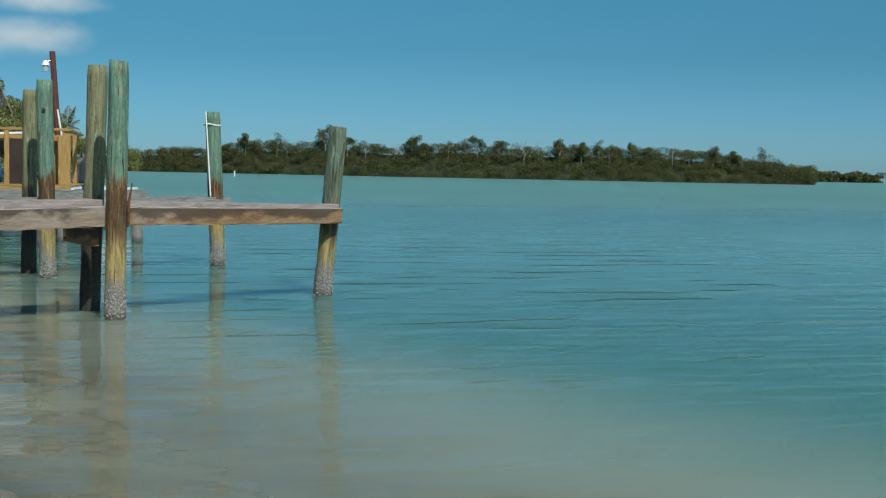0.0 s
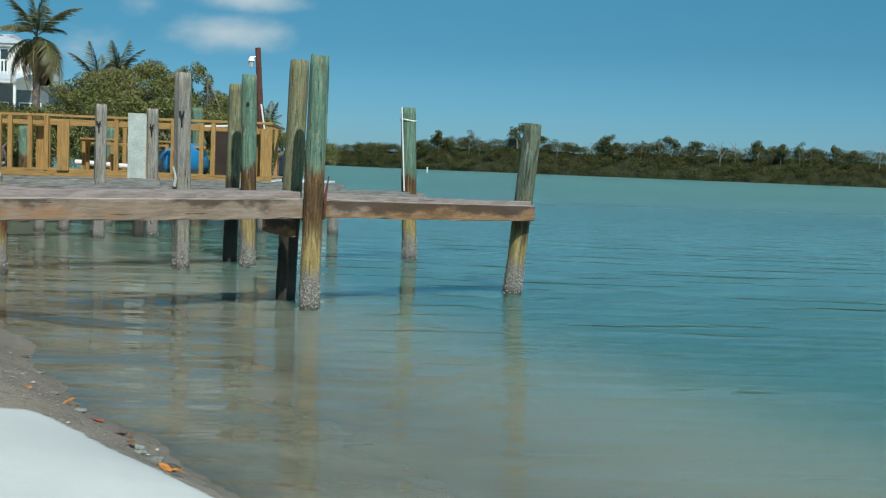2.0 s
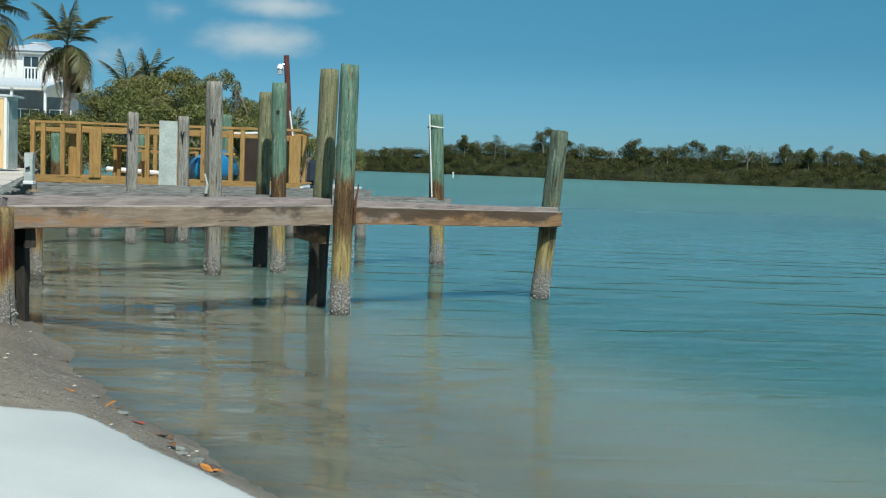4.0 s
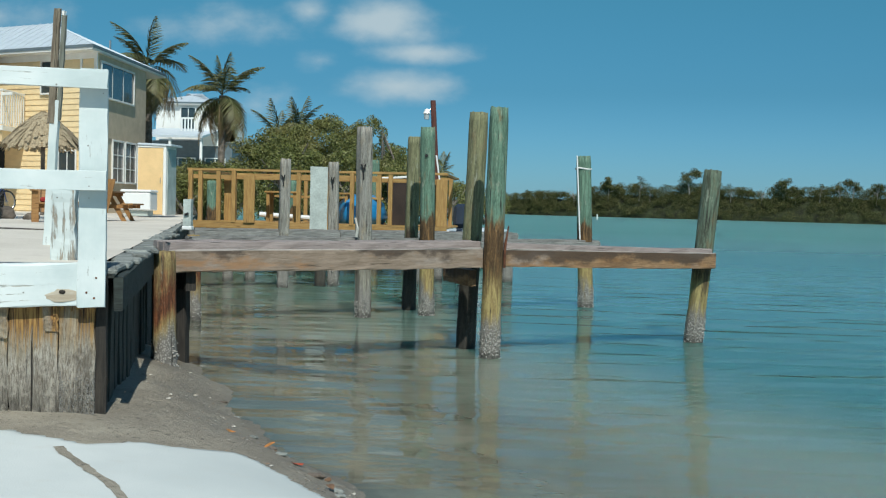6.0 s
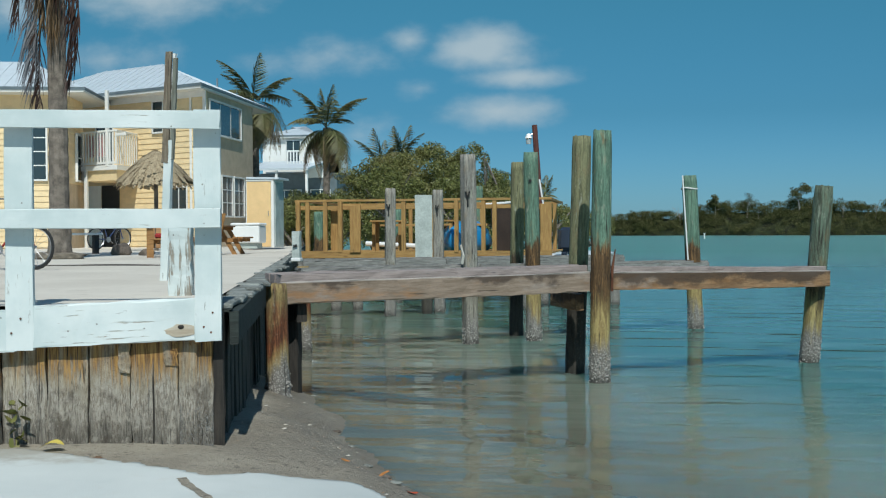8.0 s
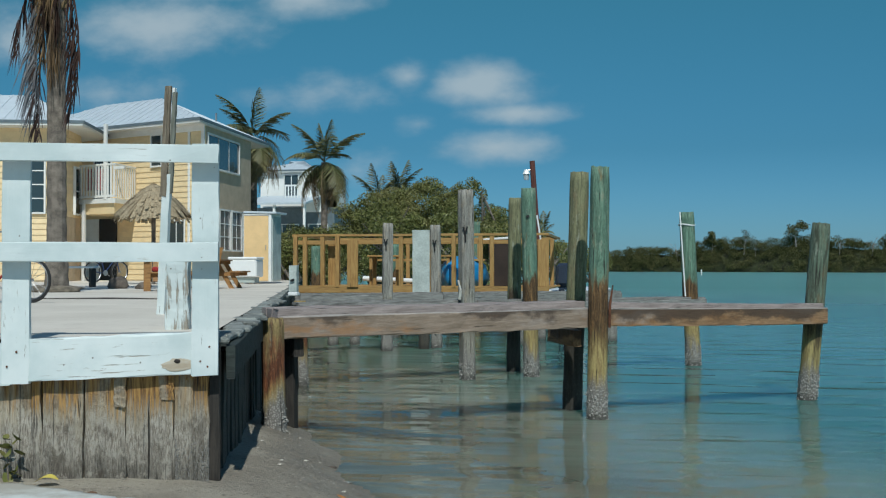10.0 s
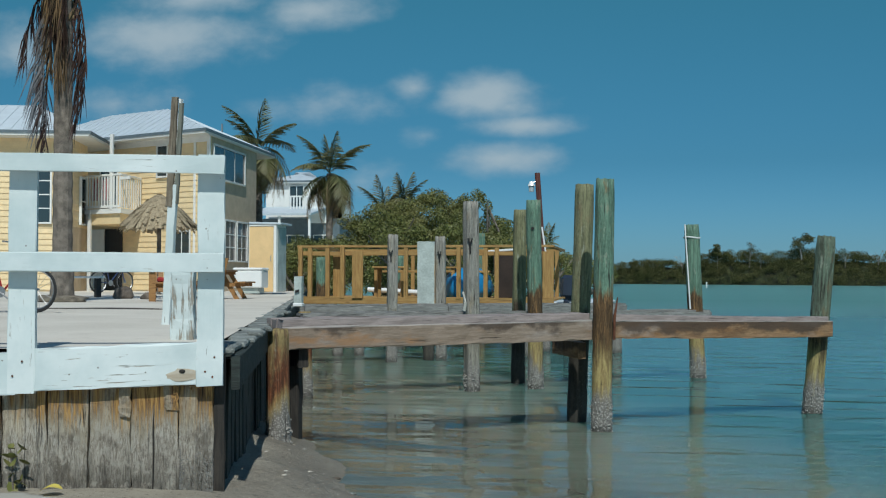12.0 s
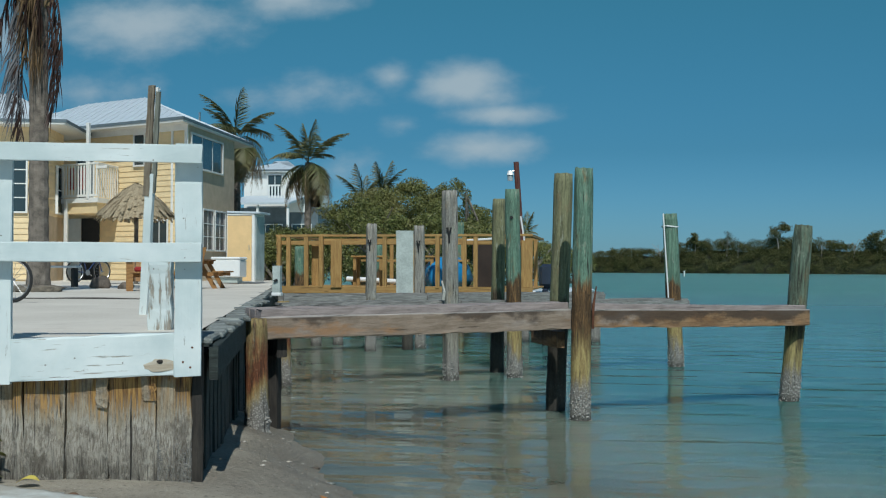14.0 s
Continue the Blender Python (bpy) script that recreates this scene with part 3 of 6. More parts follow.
def concrete():
    m = Mat("pale_ramp_concrete", 0.9)
    v = m.coords()
    big, mid, fine = m.noise(v, 0.9, 5), m.noise(v, 6, 5, 0.65), m.noise(v, 120, 2)
    c = m.mix(m.span(big, 0.3, 0.7), (0.50, 0.535, 0.52), (0.60, 0.625, 0.60))
    c = m.mix(m.span(mid, 0.55, 0.78, 0, 0.4), c, (0.52, 0.51, 0.46))
    # sand blown up against the seawall
    gap = m.math("ADD", m.math("MULTIPLY", m.axis(0), WALLV.x), m.math("MULTIPLY", m.axis(1), WALLV.y))
    drift = m.math("ADD", gap, m.math("MULTIPLY_ADD", mid, 0.8, -0.4 - WALL0.dot(WALLV)))
    c = m.mix(m.span(drift, -0.85, -0.45, 0, 0.75), c, (0.30, 0.265, 0.21))
    m.color(c)
    m.bump(m.math("ADD", m.math("MULTIPLY", mid, 0.6), m.math("MULTIPLY", fine, 0.4)), 0.006)
    return m.m


CONCRETE = concrete()
WALL_AT = Matrix(((FRONT.x, -WALLV.x, 0, WALL0.x), (FRONT.y, -WALLV.y, 0, WALL0.y), (0, 0, 1, 0), (0, 0, 0, 1)))   # x to the left along the front, y to the beach

seawall = thing("wall_seawall", "weathered grey timber bulkhead of upright planks, rust stained", "seawall")
tagged(seawall, kind="structure")
rng = random.Random(5)
front_planks, side_planks = [], []
x = 0.06
k = 0
while x < 3.4:
    w = (0.186, 0.256, 0.222, 0.221, 0.235, 0.26, 0.2)[k % 7]
    front_planks.append((x, w, k))
    x += w + 0.008
    k += 1
y = 0.045
while y < 34:
    w = rng.uniform(0.19, 0.26) if y < 12 else 0.5
    side_planks.append((y, w))
    y += w + 0.012


def upright(height, width, thick, seed, rough=0.005, ragged=0.0):
    """A worn plank standing on z 0: width along x about 0, thickness along y from -thick to 0."""
    me = timber(height, width, thick, seed, rough, 10)
    me.transform(Matrix(((0, 1, 0, 0), (0, 0, 1, 0), (1, 0, 0, 0), (0, 0, 0, 1))))
    return me


for x, w, k in front_planks:
    part("plank", upright(1.46, w, 0.06, 40 + k, 0.007), WALL_PLANK, seawall, m=WALL_AT @ pose(x + w / 2, 0.034 + rng.uniform(-0.015, 0.01), -0.36 + rng.uniform(-0.02, 0.02)))
for px, w, z0, z1 in ((0.287, 0.07, 0.80, 1.03), (0.545, 0.062, 0.76, 1.03), (0.16, 0.05, 0.92, 1.03)):
    wedge = upright(z1 - z0, w, 0.03, int(px * 900), 0.008)
    wedge.transform(Matrix.Translation((0, 0, z0 + 0.36)))
    part("wedge", wedge, WALL_PLANK, seawall, "rust-stained timber wedge below the railing board", m=WALL_AT @ pose(px, 0.044, -0.36))
# front strip blackened to continue the shaded wet side
part("corner_plank", upright(1.46, 0.056, 0.05, 57, 0.006), SHADE_KNOT_WOOD, seawall, "dark wet edge of the corner plank, coloured like the shaded side", m=WALL_AT @ pose(0.028, 0.0, -0.36))
SIDE_AT = Matrix(((WALLV.x, -FRONT.x, 0, WALL0.x), (WALLV.y, -FRONT.y, 0, WALL0.y), (0, 0, 1, 0), (0, 0, 0, 1)))   # x along the water, y out to the water
side_mesh = [upright(2.0, 0.225, 0.06, 90 + k, 0.006) for k in range(5)]
wide_mesh = [upright(2.0, 0.5, 0.06, 95 + k, 0.006) for k in range(3)]
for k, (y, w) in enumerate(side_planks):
    part("plank", (side_mesh[k % 5] if w < 0.3 else wide_mesh[k % 3]), SHADED_ALGAE_PLANK, seawall, m=SIDE_AT @ pose(y + w / 2, rng.uniform(-0.010, 0.010) - 0.026, -0.98))
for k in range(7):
    part("wale", timber(5.0, 0.19, 0.05, 60 + k, 0.006), SHADED_ALGAE_PLANK, seawall, "algae-stained wale timber, blackened as the shaded side", m=SIDE_AT @ pose(5.0 * k + 0.04, 0.032, TOP - 0.14, 90, 0, 0))
# uneven concrete edge on top of the planks
cap = bmesh.new()
a = 0.05
while a < 33:
    run = rng.uniform(0.16, 0.42)
    box(cap, (a + run / 2, -0.06 + rng.uniform(-0.02, 0.03), TOP - 0.022 + rng.uniform(-0.010, 0.006) - min(0.08, 0.004 * a)), (run + 0.02, 0.17 + rng.uniform(-0.05, 0.05), 0.04), SIDE_AT @ pose(a, 0, 0, rng.uniform(-4, 4), 0, rng.uniform(-7, 7)) @ pose(-a, 0, 0), 0.012)
    a += run
part("coping", cap, COPING, seawall, "worn stained concrete edge")
# added sheet; its dark colour is the shade seen through the gaps
part("backing", boxed((1.8, -0.09, 0.35), (3.4, 0.03, 1.4), WALL_AT), SHADE_IN, seawall, "added dark sheet behind the planks, for the shade in their gaps")

# boat ramp of pale concrete, with a broken edge and a crack
RIM = [(3.2, -0.20), (1.0, -0.35), (0.39, -0.72), (0.0, -0.98), (-0.28, -0.84), (-0.40, -0.88), (-0.53, -0.85), (-0.73, -0.73), (-0.845, -0.88), (-0.96, -1.04), (-1.08, -1.36), (-1.25, -1.69), (-1.37, -1.95), (-2.2, -2.9), (-4.0, -5.5), (-4.0, -9.0), (3.2, -9.0)]


def wiggled(rim, step=0.035, size=0.034):
    out = []
    for (ax, ay), (bx, by) in zip(rim, rim[1:]):
        n = max(1, int(math.hypot(bx - ax, by - ay) / step))
        for i in range(n):
            f = i / n
            px, py = ax + (bx - ax) * f, ay + (by - ay) * f
            out.append((px + size * noise.noise((px * 13, py * 13, 1)), py + size * 1.3 * noise.noise((px * 13, py * 13, 5))))
    return out


rim = np.array([(WALL_AT @ Vector((px, -py, 0)))[:2] for px, py in wiggled(RIM[:13]) + RIM[13:]])


def inside_by(x, y):
    """Signed distance to the ramp's outline, positive inside."""
    a, b = rim, np.roll(rim, -1, 0)
    p = np.array((x, y))
    ab = b - a
    f = np.clip(((p - a) * ab).sum(1) / (ab * ab).sum(1), 0, 1)
    d = np.sqrt((((a + ab * f[:, None]) - p) ** 2).sum(1).min())
    cross = ((a[:, 1] > y) != (b[:, 1] > y)) & (x < (b[:, 0] - a[:, 0]) * (y - a[:, 1]) / (b[:, 1] - a[:, 1] + 1e-12) + a[:, 0])
    return d if cross.sum() % 2 else -d


CRACK = [(-2.14, 5.16), (-2.06, 5.03), (-1.95, 4.90), (-1.80, 4.71), (-1.68, 4.58), (-1.50, 4.30)]


def ramp_z(x, y):
    s = inside_by(x, y)
    d = shore(x, y) - 0.098
    return (0.34 * math.tanh(d * 1.25) + 0.015 * d if d > 0 else 0.1 * d) + 0.042 - (0 if s > 0 else min(0.5, -s * 5.0))


ramp = sheet("boat_ramp", steps((-5.6, -3.6, 0.12), (-3.6, 0.3, 0.035), (0.3, 2.6, 0.2)), steps((-3.0, 3.6, 0.3), (3.6, 6.4, 0.035)), ramp_z)
slab = part("boat_ramp", ramp, CONCRETE, smooth=True)
seam = []
for (ax, ay), (bx, by) in zip(CRACK, CRACK[1:]):
    for i in range(10):
        f = i / 10
        px, py = ax + (bx - ax) * f, ay + (by - ay) * f
        w = 0.020 + 0.012 * noise.noise((px * 16, py * 16, 3))
        px += 0.012 * noise.noise((px * 11, py * 11, 8))
        z = ramp_z(px, py) + 0.003
        seam += [(px - w * 0.85, py - w * 0.6, z), (px + w * 0.85, py + w * 0.6, z)]
joint = part("crack", raw("crack", seam, [(k, k + 1, k + 3, k + 2) for k in range(0, len(seam) - 2, 2)]), SAND, slab, "sand-filled crack across the ramp")
tagged(slab, "bleached pale concrete boat ramp with a broken edge", "ramp", kind="structure")

# ---- white railing on the front of the seawall ----
railing = thing("railing", "white-painted flaking timber railing on the seawall", "railing")
part("bottom_board", timber(1.0, 0.235, 0.045, 11, 0.005), WHITE_X, railing, "wide flaking white board with a knot", m=WALL_AT @ pose(0.125, 0.048, 1.064, 0, 2.0, 0) @ pose(0, 0, 0, 90, 0, 0))
part("bottom_board", timber(2.6, 0.235, 0.045, 12, 0.005), WHITE_X, railing, m=WALL_AT @ pose(1.13, 0.048, 1.01, -90, 0, 0) @ pose(0, 0, 0, 180, 0, 0))
patch = bmesh.new()
bmesh.ops.create_icosphere(patch, subdivisions=3, radius=1.0)
for v in patch.verts:
    k = 1 + 0.35 * noise.noise((v.co.x * 2.2, v.co.z * 2.2, 3))
    v.co = Vector((v.co.x * 0.085 * k, v.co.y * 0.003, v.co.z * 0.036 * k))
part("bare_patch", patch, wood("bare_board_wood", (0.60, 0.54, 0.44), (0.40, 0.31, 0.21)), railing, "bare brown wood where the paint has gone", m=WALL_AT @ pose(0.225, 0.0935, 1.0, 0, 4, 0))
knot = bmesh.new()
bmesh.ops.create_icosphere(knot, subdivisions=2, radius=0.012, matrix=Matrix.Diagonal((1.5, 0.7, 1, 1)))
part("knot", knot, SHADE_KNOT_WOOD, railing, "dark knot in the board", m=WALL_AT @ pose(0.226, 0.097, 1.022))
for px, low in ((0.075, 0.94), (1.097, 0.905), (2.3, 0.9)):
    part("post", upright(1.29, 0.148, 0.045, int(px * 70), 0.003), WHITE_Z, railing, m=WALL_AT @ pose(px, 0.098, low))
part("top_rail", timber(3.2, 0.098, 0.042, 21, 0.003), WHITE_X, railing, m=WALL_AT @ pose(-0.005, 0.143, 2.171, -90, 0, 0) @ pose(0, 0, 0, 180, 0, 0))
part("middle_rail", timber(3.2, 0.106, 0.042, 22, 0.003), WHITE_X, railing, m=WALL_AT @ pose(-0.005, 0.143, 1.626, -90, 0, 0) @ pose(0, 0, 0, 180, 0, 0))


# ---- piles ----
def pile_mesh(r, height, seed, square=0.0, low=-0.9):
    """A worn timber pile standing on the bed, split by long checks, origin at the waterline."""
    rng = random.Random(seed)
    sides, rings = 34, 30
    checks = [(rng.uniform(0, 6.28), rng.uniform(0.09, 0.13), rng.uniform(-0.3, 0.9)) for _ in range(4)]
    verts, faces = [], []
    for j in range(rings + 1):
        z = low + (height - low) * j / rings
        f = z / height
        for i in range(sides):
            a = 6.2832 * i / sides
            q = r * (1 + square * (0.16 * math.cos(4 * a + seed)))
            q *= 1 + 0.07 * noise.noise((math.cos(a) * 1.3 + seed, math.sin(a) * 1.3, z * 0.9)) + 0.03 * noise.noise((math.cos(a) * 3, math.sin(a) * 3 + seed, z * 3))
            for ca, cw, cz in checks:
                gap = abs((a - ca + 3.1416) % 6.2832 - 3.1416)
                if gap < cw and f > cz:
                    q *= 0.982
            if z < 0.30:
                q *= 1.05 + 0.06 * noise.noise((i * 0.9, z * 22, seed))
            if j >= rings - 1:
                q *= 0.985 if j == rings - 1 else 0.93
            verts.append((q * math.cos(a), q * math.sin(a), z + (0.02 * noise.noise((i * 0.5, seed, 2)) if j == rings else 0)))
        if j:
            p, n = (j - 1) * sides, j * sides
            faces += [(p + i, p + (i + 1) % sides, n + (i + 1) % sides, n + i) for i in range(sides)]
    faces.append(tuple(range(rings * sides, rings * sides + sides)))
    return raw("pile", verts, faces)


def barnacles(r, seed, count=150, top=0.34, grow=1.0):
    """Crusted shells round the foot of a pile."""
    rng = random.Random(seed)
    verts, faces = [], []
    for _ in range(count):
        a, z = rng.uniform(0, 6.283), rng.uniform(-0.15, top) * rng.uniform(0.55, 1)
        s = rng.uniform(0.006, 0.014) * grow
        out = Vector((math.cos(a), math.sin(a), 0))
        c = out * (r * 1.02) + Vector((0, 0, z))
        side, up = Vector((-out.y, out.x, 0)), Vector((0, 0, 1))
        b = len(verts)
        for k in range(5):
            t = 6.283 * k / 5 + a
            verts.append(c + (side * math.cos(t) + up * math.sin(t)) * s * rng.uniform(0.8, 1.2))
        for k in range(5):
            t = 6.283 * k / 5 + a
            verts.append(c + (side * math.cos(t) + up * math.sin(t)) * s * 0.45 + out * s * rng.uniform(0.8, 1.5))
        faces += [(b + k, b + (k + 1) % 5, b + 5 + (k + 1) % 5, b + 5 + k) for k in range(5)] + [tuple(range(b + 5, b + 10))]
    return raw("barnacles", verts, faces)


SHELL = plain("barnacle_shell", (0.36, 0.345, 0.315), 0.95, vary=0.25, scale=30)


def pile(foot, top, r, material, label, seed, square=0.0, shells=230, low=-0.9):
    """A pile from its foot at the water to its top, leaning as it stands."""
    d = Vector(top) - Vector(foot)
    lean = d.to_track_quat("Z", "Y").to_matrix().to_4x4()
    ob = part("mooring_post", pile_mesh(r, d.length, seed, square, low), material, m=Matrix.Translation(foot) @ lean)
    ob.data.polygons.foreach_set("use_smooth", [len(p.vertices) == 4 for p in ob.data.polygons])
    tagged(ob, label, "mooring pile", "mooring piles")
    if shells:
        part("barnacle_crust", barnacles(r, seed, shells), SHELL, ob, "grey crust of barnacles", kind="stuff")
    return ob


A = pile((-0.40, 11.85, 0), (-0.365, 11.85, 2.56), 0.099, GREEN_PILE, "tall round pile, green above and brown below the beam", 1)
A2 = pile((-0.69, 12.62, 0), (-0.605, 12.62, 2.57), 0.104, TAR_SHADE_FOOT_PILE, "leaning weathered olive-brown pile, split at the top", 2, 0.0, 0)
B = pile((1.955, 13.98, 0), (2.125, 13.98, 2.05), 0.108, DULL_PILE, "leaning dark pile at the end of the pier", 3)
C = pile((0.88, 18.55, 0), (0.785, 18.55, 2.40), 0.118, GREEN_PILE, "green pile with a white rope and pipe", 4)
D = pile((-1.46, 16.26, 0), (-1.50, 16.26, 2.65), 0.105, GREEN_PILE, "green pile with a knot hole, brown at the base", 5)
D2 = pile((-1.80, 17.05, 0), (-1.77, 17.05, 2.56), 0.100, TAR_SHADE_FOOT_PILE, "weathered green pile beside a taller one", 6, 0.0, 0)
G = pile((-2.29, 15.7, 0), (-2.315, 15.7, 2.60), 0.100, GREY_PILE, "bleached grey squared pile with a hook", 7, 0.9)
H1 = pile((-4.53, 20.8, 0), (-4.51, 20.8, 2.34), 0.10, GREY_PILE, "bleached grey squared pile", 8, 0.9, 60)
H2 = pile((-3.77, 21.8, 0), (-3.80, 21.8, 2.34), 0.108, GREY_PILE, "bleached grey squared pile", 9, 0.9, 60)
L = pile((-3.13, 9.75, 0.0), (-3.15, 9.75, 1.09), 0.104, RUST_PILE, "short rust-stained pile under the pier's end", 10)
L2 = pile((-4.30, 14.55, 0), (-4.33, 14.55, 1.10), 0.085, RUST_PILE, "short ochre pile beside the seawall", 11, 0, 60)
C2 = pile((-0.51, 24.4, 0), (-0.51, 24.4, 0.98), 0.11, GREY_PILE, "short grey pile under a far catwalk", 12, 0, 60)
for k, (px, py) in enumerate(((-3.94, 21.4), (-5.53, 22.4), (-5.9, 22.1), (-2.2, 22.9), (-6.9, 24.6), (-5.2, 24.6), (-3.6, 24.6), (-2.0, 24.6))):
    pile((px, py, 0), (px, py, 1.0), 0.10, DARK_PILE if k in (0, 4, 6, 8) else GREY_PILE, "dark short pile under the decking", 20 + k, 0, 0)

for px, pz in ((-8.75, 2.1), (-6.53, 2.16), (-4.3, 2.76)):
    pile((px, 31.0, 0), (px, 31.0, pz), 0.14, GREEN_PILE, "green pile standing behind the lumber deck", int(60 - px * 3), 0, 0)

# the pile's shadow on this prop is painted as near-black wood
prop = part("dark_prop", upright(1.5, 0.125, 0.14, 66, 0.006), SHADE_KNOT_WOOD, m=pose(-3.175, 10.42, -0.45))
tagged(prop, "square prop under the pier's end, blackened as in shadow", "prop")

# ---- pier of the near slip: a narrow walk of thick boards between paired piles ----
pier = thing("pier", "weathered grey-brown timber pier on piles", "pier")


def lying(name, a, b, width, depth, material, parent, label="", seed=0):
    """A beam on edge from a to b (its top edge), depth downwards."""
    length = (Vector(b) - Vector(a)).length
    return part(name, timber(length, width, depth, seed, 0.006, 24), material, parent, label, m=between(a, b))


PA, PB, PC = Vector((-3.16, 9.98, 1.165)), Vector((-0.50, 11.93, 1.185)), Vector((2.12, 13.83, 1.12))
for k in range(3):
    back = Vector((-0.60, 0.80, 0)) * (0.115 + 0.155 * k)
    lying("decking_board", PA + back, PB + back + Vector((0.0, 0.0, 0.0)), 0.15, 0.085, PLANK_TOP, pier, "", 70 + k)
lying("front_beam", PA + Vector((0, -0.02, -0.066)), PB + Vector((0, -0.02, -0.063)), 0.085, 0.20, PALE_BEAM, pier, "long greyed fascia beam with dark stains", 31)
lying("front_beam", PB + Vector((0.19, -0.02, -0.065)), PC + Vector((0.02, 0, -0.045)), 0.085, 0.185, BEAM, pier, "long brown fascia beam, stained orange", 32)
lying("walk_board", PB + Vector((0.16, 0.14, -0.01)), PC + Vector((-0.06, 0.12, -0.005)), 0.22, 0.06, PLANK_TOP, pier, "", 33)
lying("cross_beam", (-0.60, 11.98, 0.90), (-0.92, 12.68, 0.90), 0.09, 0.17, BEAM, pier, "short cross beam below the deck", 34)
lying("cross_beam", (-3.02, 10.12, 0.90), (-3.5, 10.75, 0.90), 0.09, 0.17, SHADE_KNOT_WOOD, pier, "", 35)

# ---- two catwalks behind ----
for pts, wide, seed in ((((-4.36, 14.45, 1.09), (-2.25, 15.95, 1.08), (0.98, 18.72, 1.07)), 0.28, 41), (((-6.0, 20.0, 1.06), (-3.7, 21.6, 1.06), (-0.42, 24.5, 1.04)), 0.32, 51)):
    walkway = thing("catwalk", "narrow grey weathered timber catwalk over the slip", "catwalk", group="catwalks")
    for i in range(2):
        a, b = Vector(pts[i]), Vector(pts[i + 1])
        side = (b - a).cross(Vector((0, 0, 1))).normalized()
        lying("edge_beam", a + side * wide / 2 + Vector((0, 0, -0.035)), b + side * wide / 2 + Vector((0, 0, -0.035)), 0.07, 0.17, GREY_BEAM, walkway, "", seed + i)
        for j in range(2):
            off = side * (wide / 4 - j * wide / 2)
            lying("walk_board", a + off, b + off, wide / 2 - 0.01, 0.04, GREY_BEAM, walkway, "", seed + 3 + i * 2 + j)


# ---- main house: two storeys, siding in front, stucco on the side ----
def frame_of(o, x, y):
    """A pose with origin o and the level axes x and y."""
    return Matrix(((x[0], y[0], 0, o[0]), (x[1], y[1], 0, o[1]), (0, 0, 1, o[2]), (0, 0, 0, 1)))


def window(parent, m, w, h, cols, rows, deep=0.09, label="white-framed window with dark panes", name="window", glass=None):
    """A window standing proud on a wall: m has x along the wall, y out of it, origin at the lower left."""
    # dark sheet behind the panes paints the unlit room
    win = part(name, boxed((w / 2, 0.0, h / 2), (w, 0.02, h)), SHADE_IN, parent, label, m=m)
    t = 0.06
    for c, s in (((w / 2, deep / 2, -t / 2), (w + 2 * t, deep, t)), ((w / 2, deep / 2, h + t / 2), (w + 2 * t, deep, t)),
                 ((-t / 2, deep / 2, h / 2), (t, deep, h)), ((w + t / 2, deep / 2, h / 2), (t, deep, h))):
        part("frame", boxed(c, s, None, 0.008), TRIM, win)
    for i in range(cols):
        for j in range(rows):
            a, b = w / cols, h / rows
            part("pane", boxed(((i + 0.5) * a, 0.03, (j + 0.5) * b), (a - 0.035, 0.012, b - 0.035)), glass or GLASS, win)
    for i in range(1, cols):
        part("glazing_bar", boxed((i * w / cols, 0.035, h / 2), (0.04, 0.03, h)), TRIM, win)
    for j in range(1, rows):
        part("glazing_bar", boxed((w / 2, 0.036, j * h / rows), (w, 0.03, 0.035)), TRIM, win)
    return win


def clapboards(parent, m, length, z0, z1, step=0.19):
    """Lapped siding boards on a wall, each tilted out at its foot."""
    bm = bmesh.new()
    vs = [bm.verts.new(p) for p in ((0, 0.004, step + 0.02), (length, 0.004, step + 0.02), (length, 0.034, 0), (0, 0.034, 0), (0, 0.0, 0), (length, 0.0, 0))]
    for f in ((0, 3, 2, 1), (3, 4, 5, 2)):
        bm.faces.new([vs[i] for i in f])
    me = mesh_of("clapboard", bm)
    n = int((z1 - z0) / step)
    for k in range(n):
        part("clapboard", me, SIDING, parent, m=m @ pose(0, 0, z0 + k * step))


BASE = 1.03
HX, HY = Vector((-0.9082, 0.4185)), Vector((-0.0404, 0.9992))   # along the front to the left, and to the back: the corner is obtuse
HO = (-14.48, 37.3, BASE)
HM = frame_of(HO, (-HY.y, HY.x), HY)
SKEW = HM.inverted() @ frame_of(HO, HX, HY)


def skewed(ob):
    """Brings the meshes under a thing from a square plan to the obtuse one."""
    def below(child, m):
        m = m @ child.matrix_basis
        if child.data:
            child.data = child.data.copy()
            child.data.transform(m.inverted() @ SKEW @ m)
        for c in child.children:
            below(c, m)
    for c in ob.children:
        below(c, Matrix())



OUT = frame_of((0, 0, 0), (1, 0), (0, -1))
house = thing("house", "two-storey yellow clapboard house with white trim and a pale metal roof", "house", HM)
fw, fd, fh = 8.0, 5.3, 5.34
part("wall", boxed((fw / 2, 0.1, fh / 2), (fw, 0.2, fh)), SIDING, house, "yellow front wall")
part("wall", boxed((0.1, fd / 2 + 0.1, fh / 2), (0.2, fd - 0.2, fh)), STUCCO, house, "tan stucco side wall")
part("wall", boxed((fw / 2, fd + 0.1, fh / 2), (fw, 0.2, fh)), STUCCO, house)
part("wall", boxed((fw - 0.1, fd / 2 + 0.1, fh / 2), (0.2, fd - 0.2, fh)), SIDING, house)
clapboards(house, OUT.copy(), fw, 0.05, fh)
part("corner_trim", boxed((0.03, -0.035, fh / 2), (0.16, 0.07, fh), None, 0.01), TRIM, house)
part("upright_trim", boxed((0.70, -0.035, fh / 2), (0.11, 0.07, fh), None, 0.01), TRIM, house)
part("frieze", boxed((fw / 2, -0.05, fh - 0.1), (fw, 0.05, 0.2)), TRIM, house)
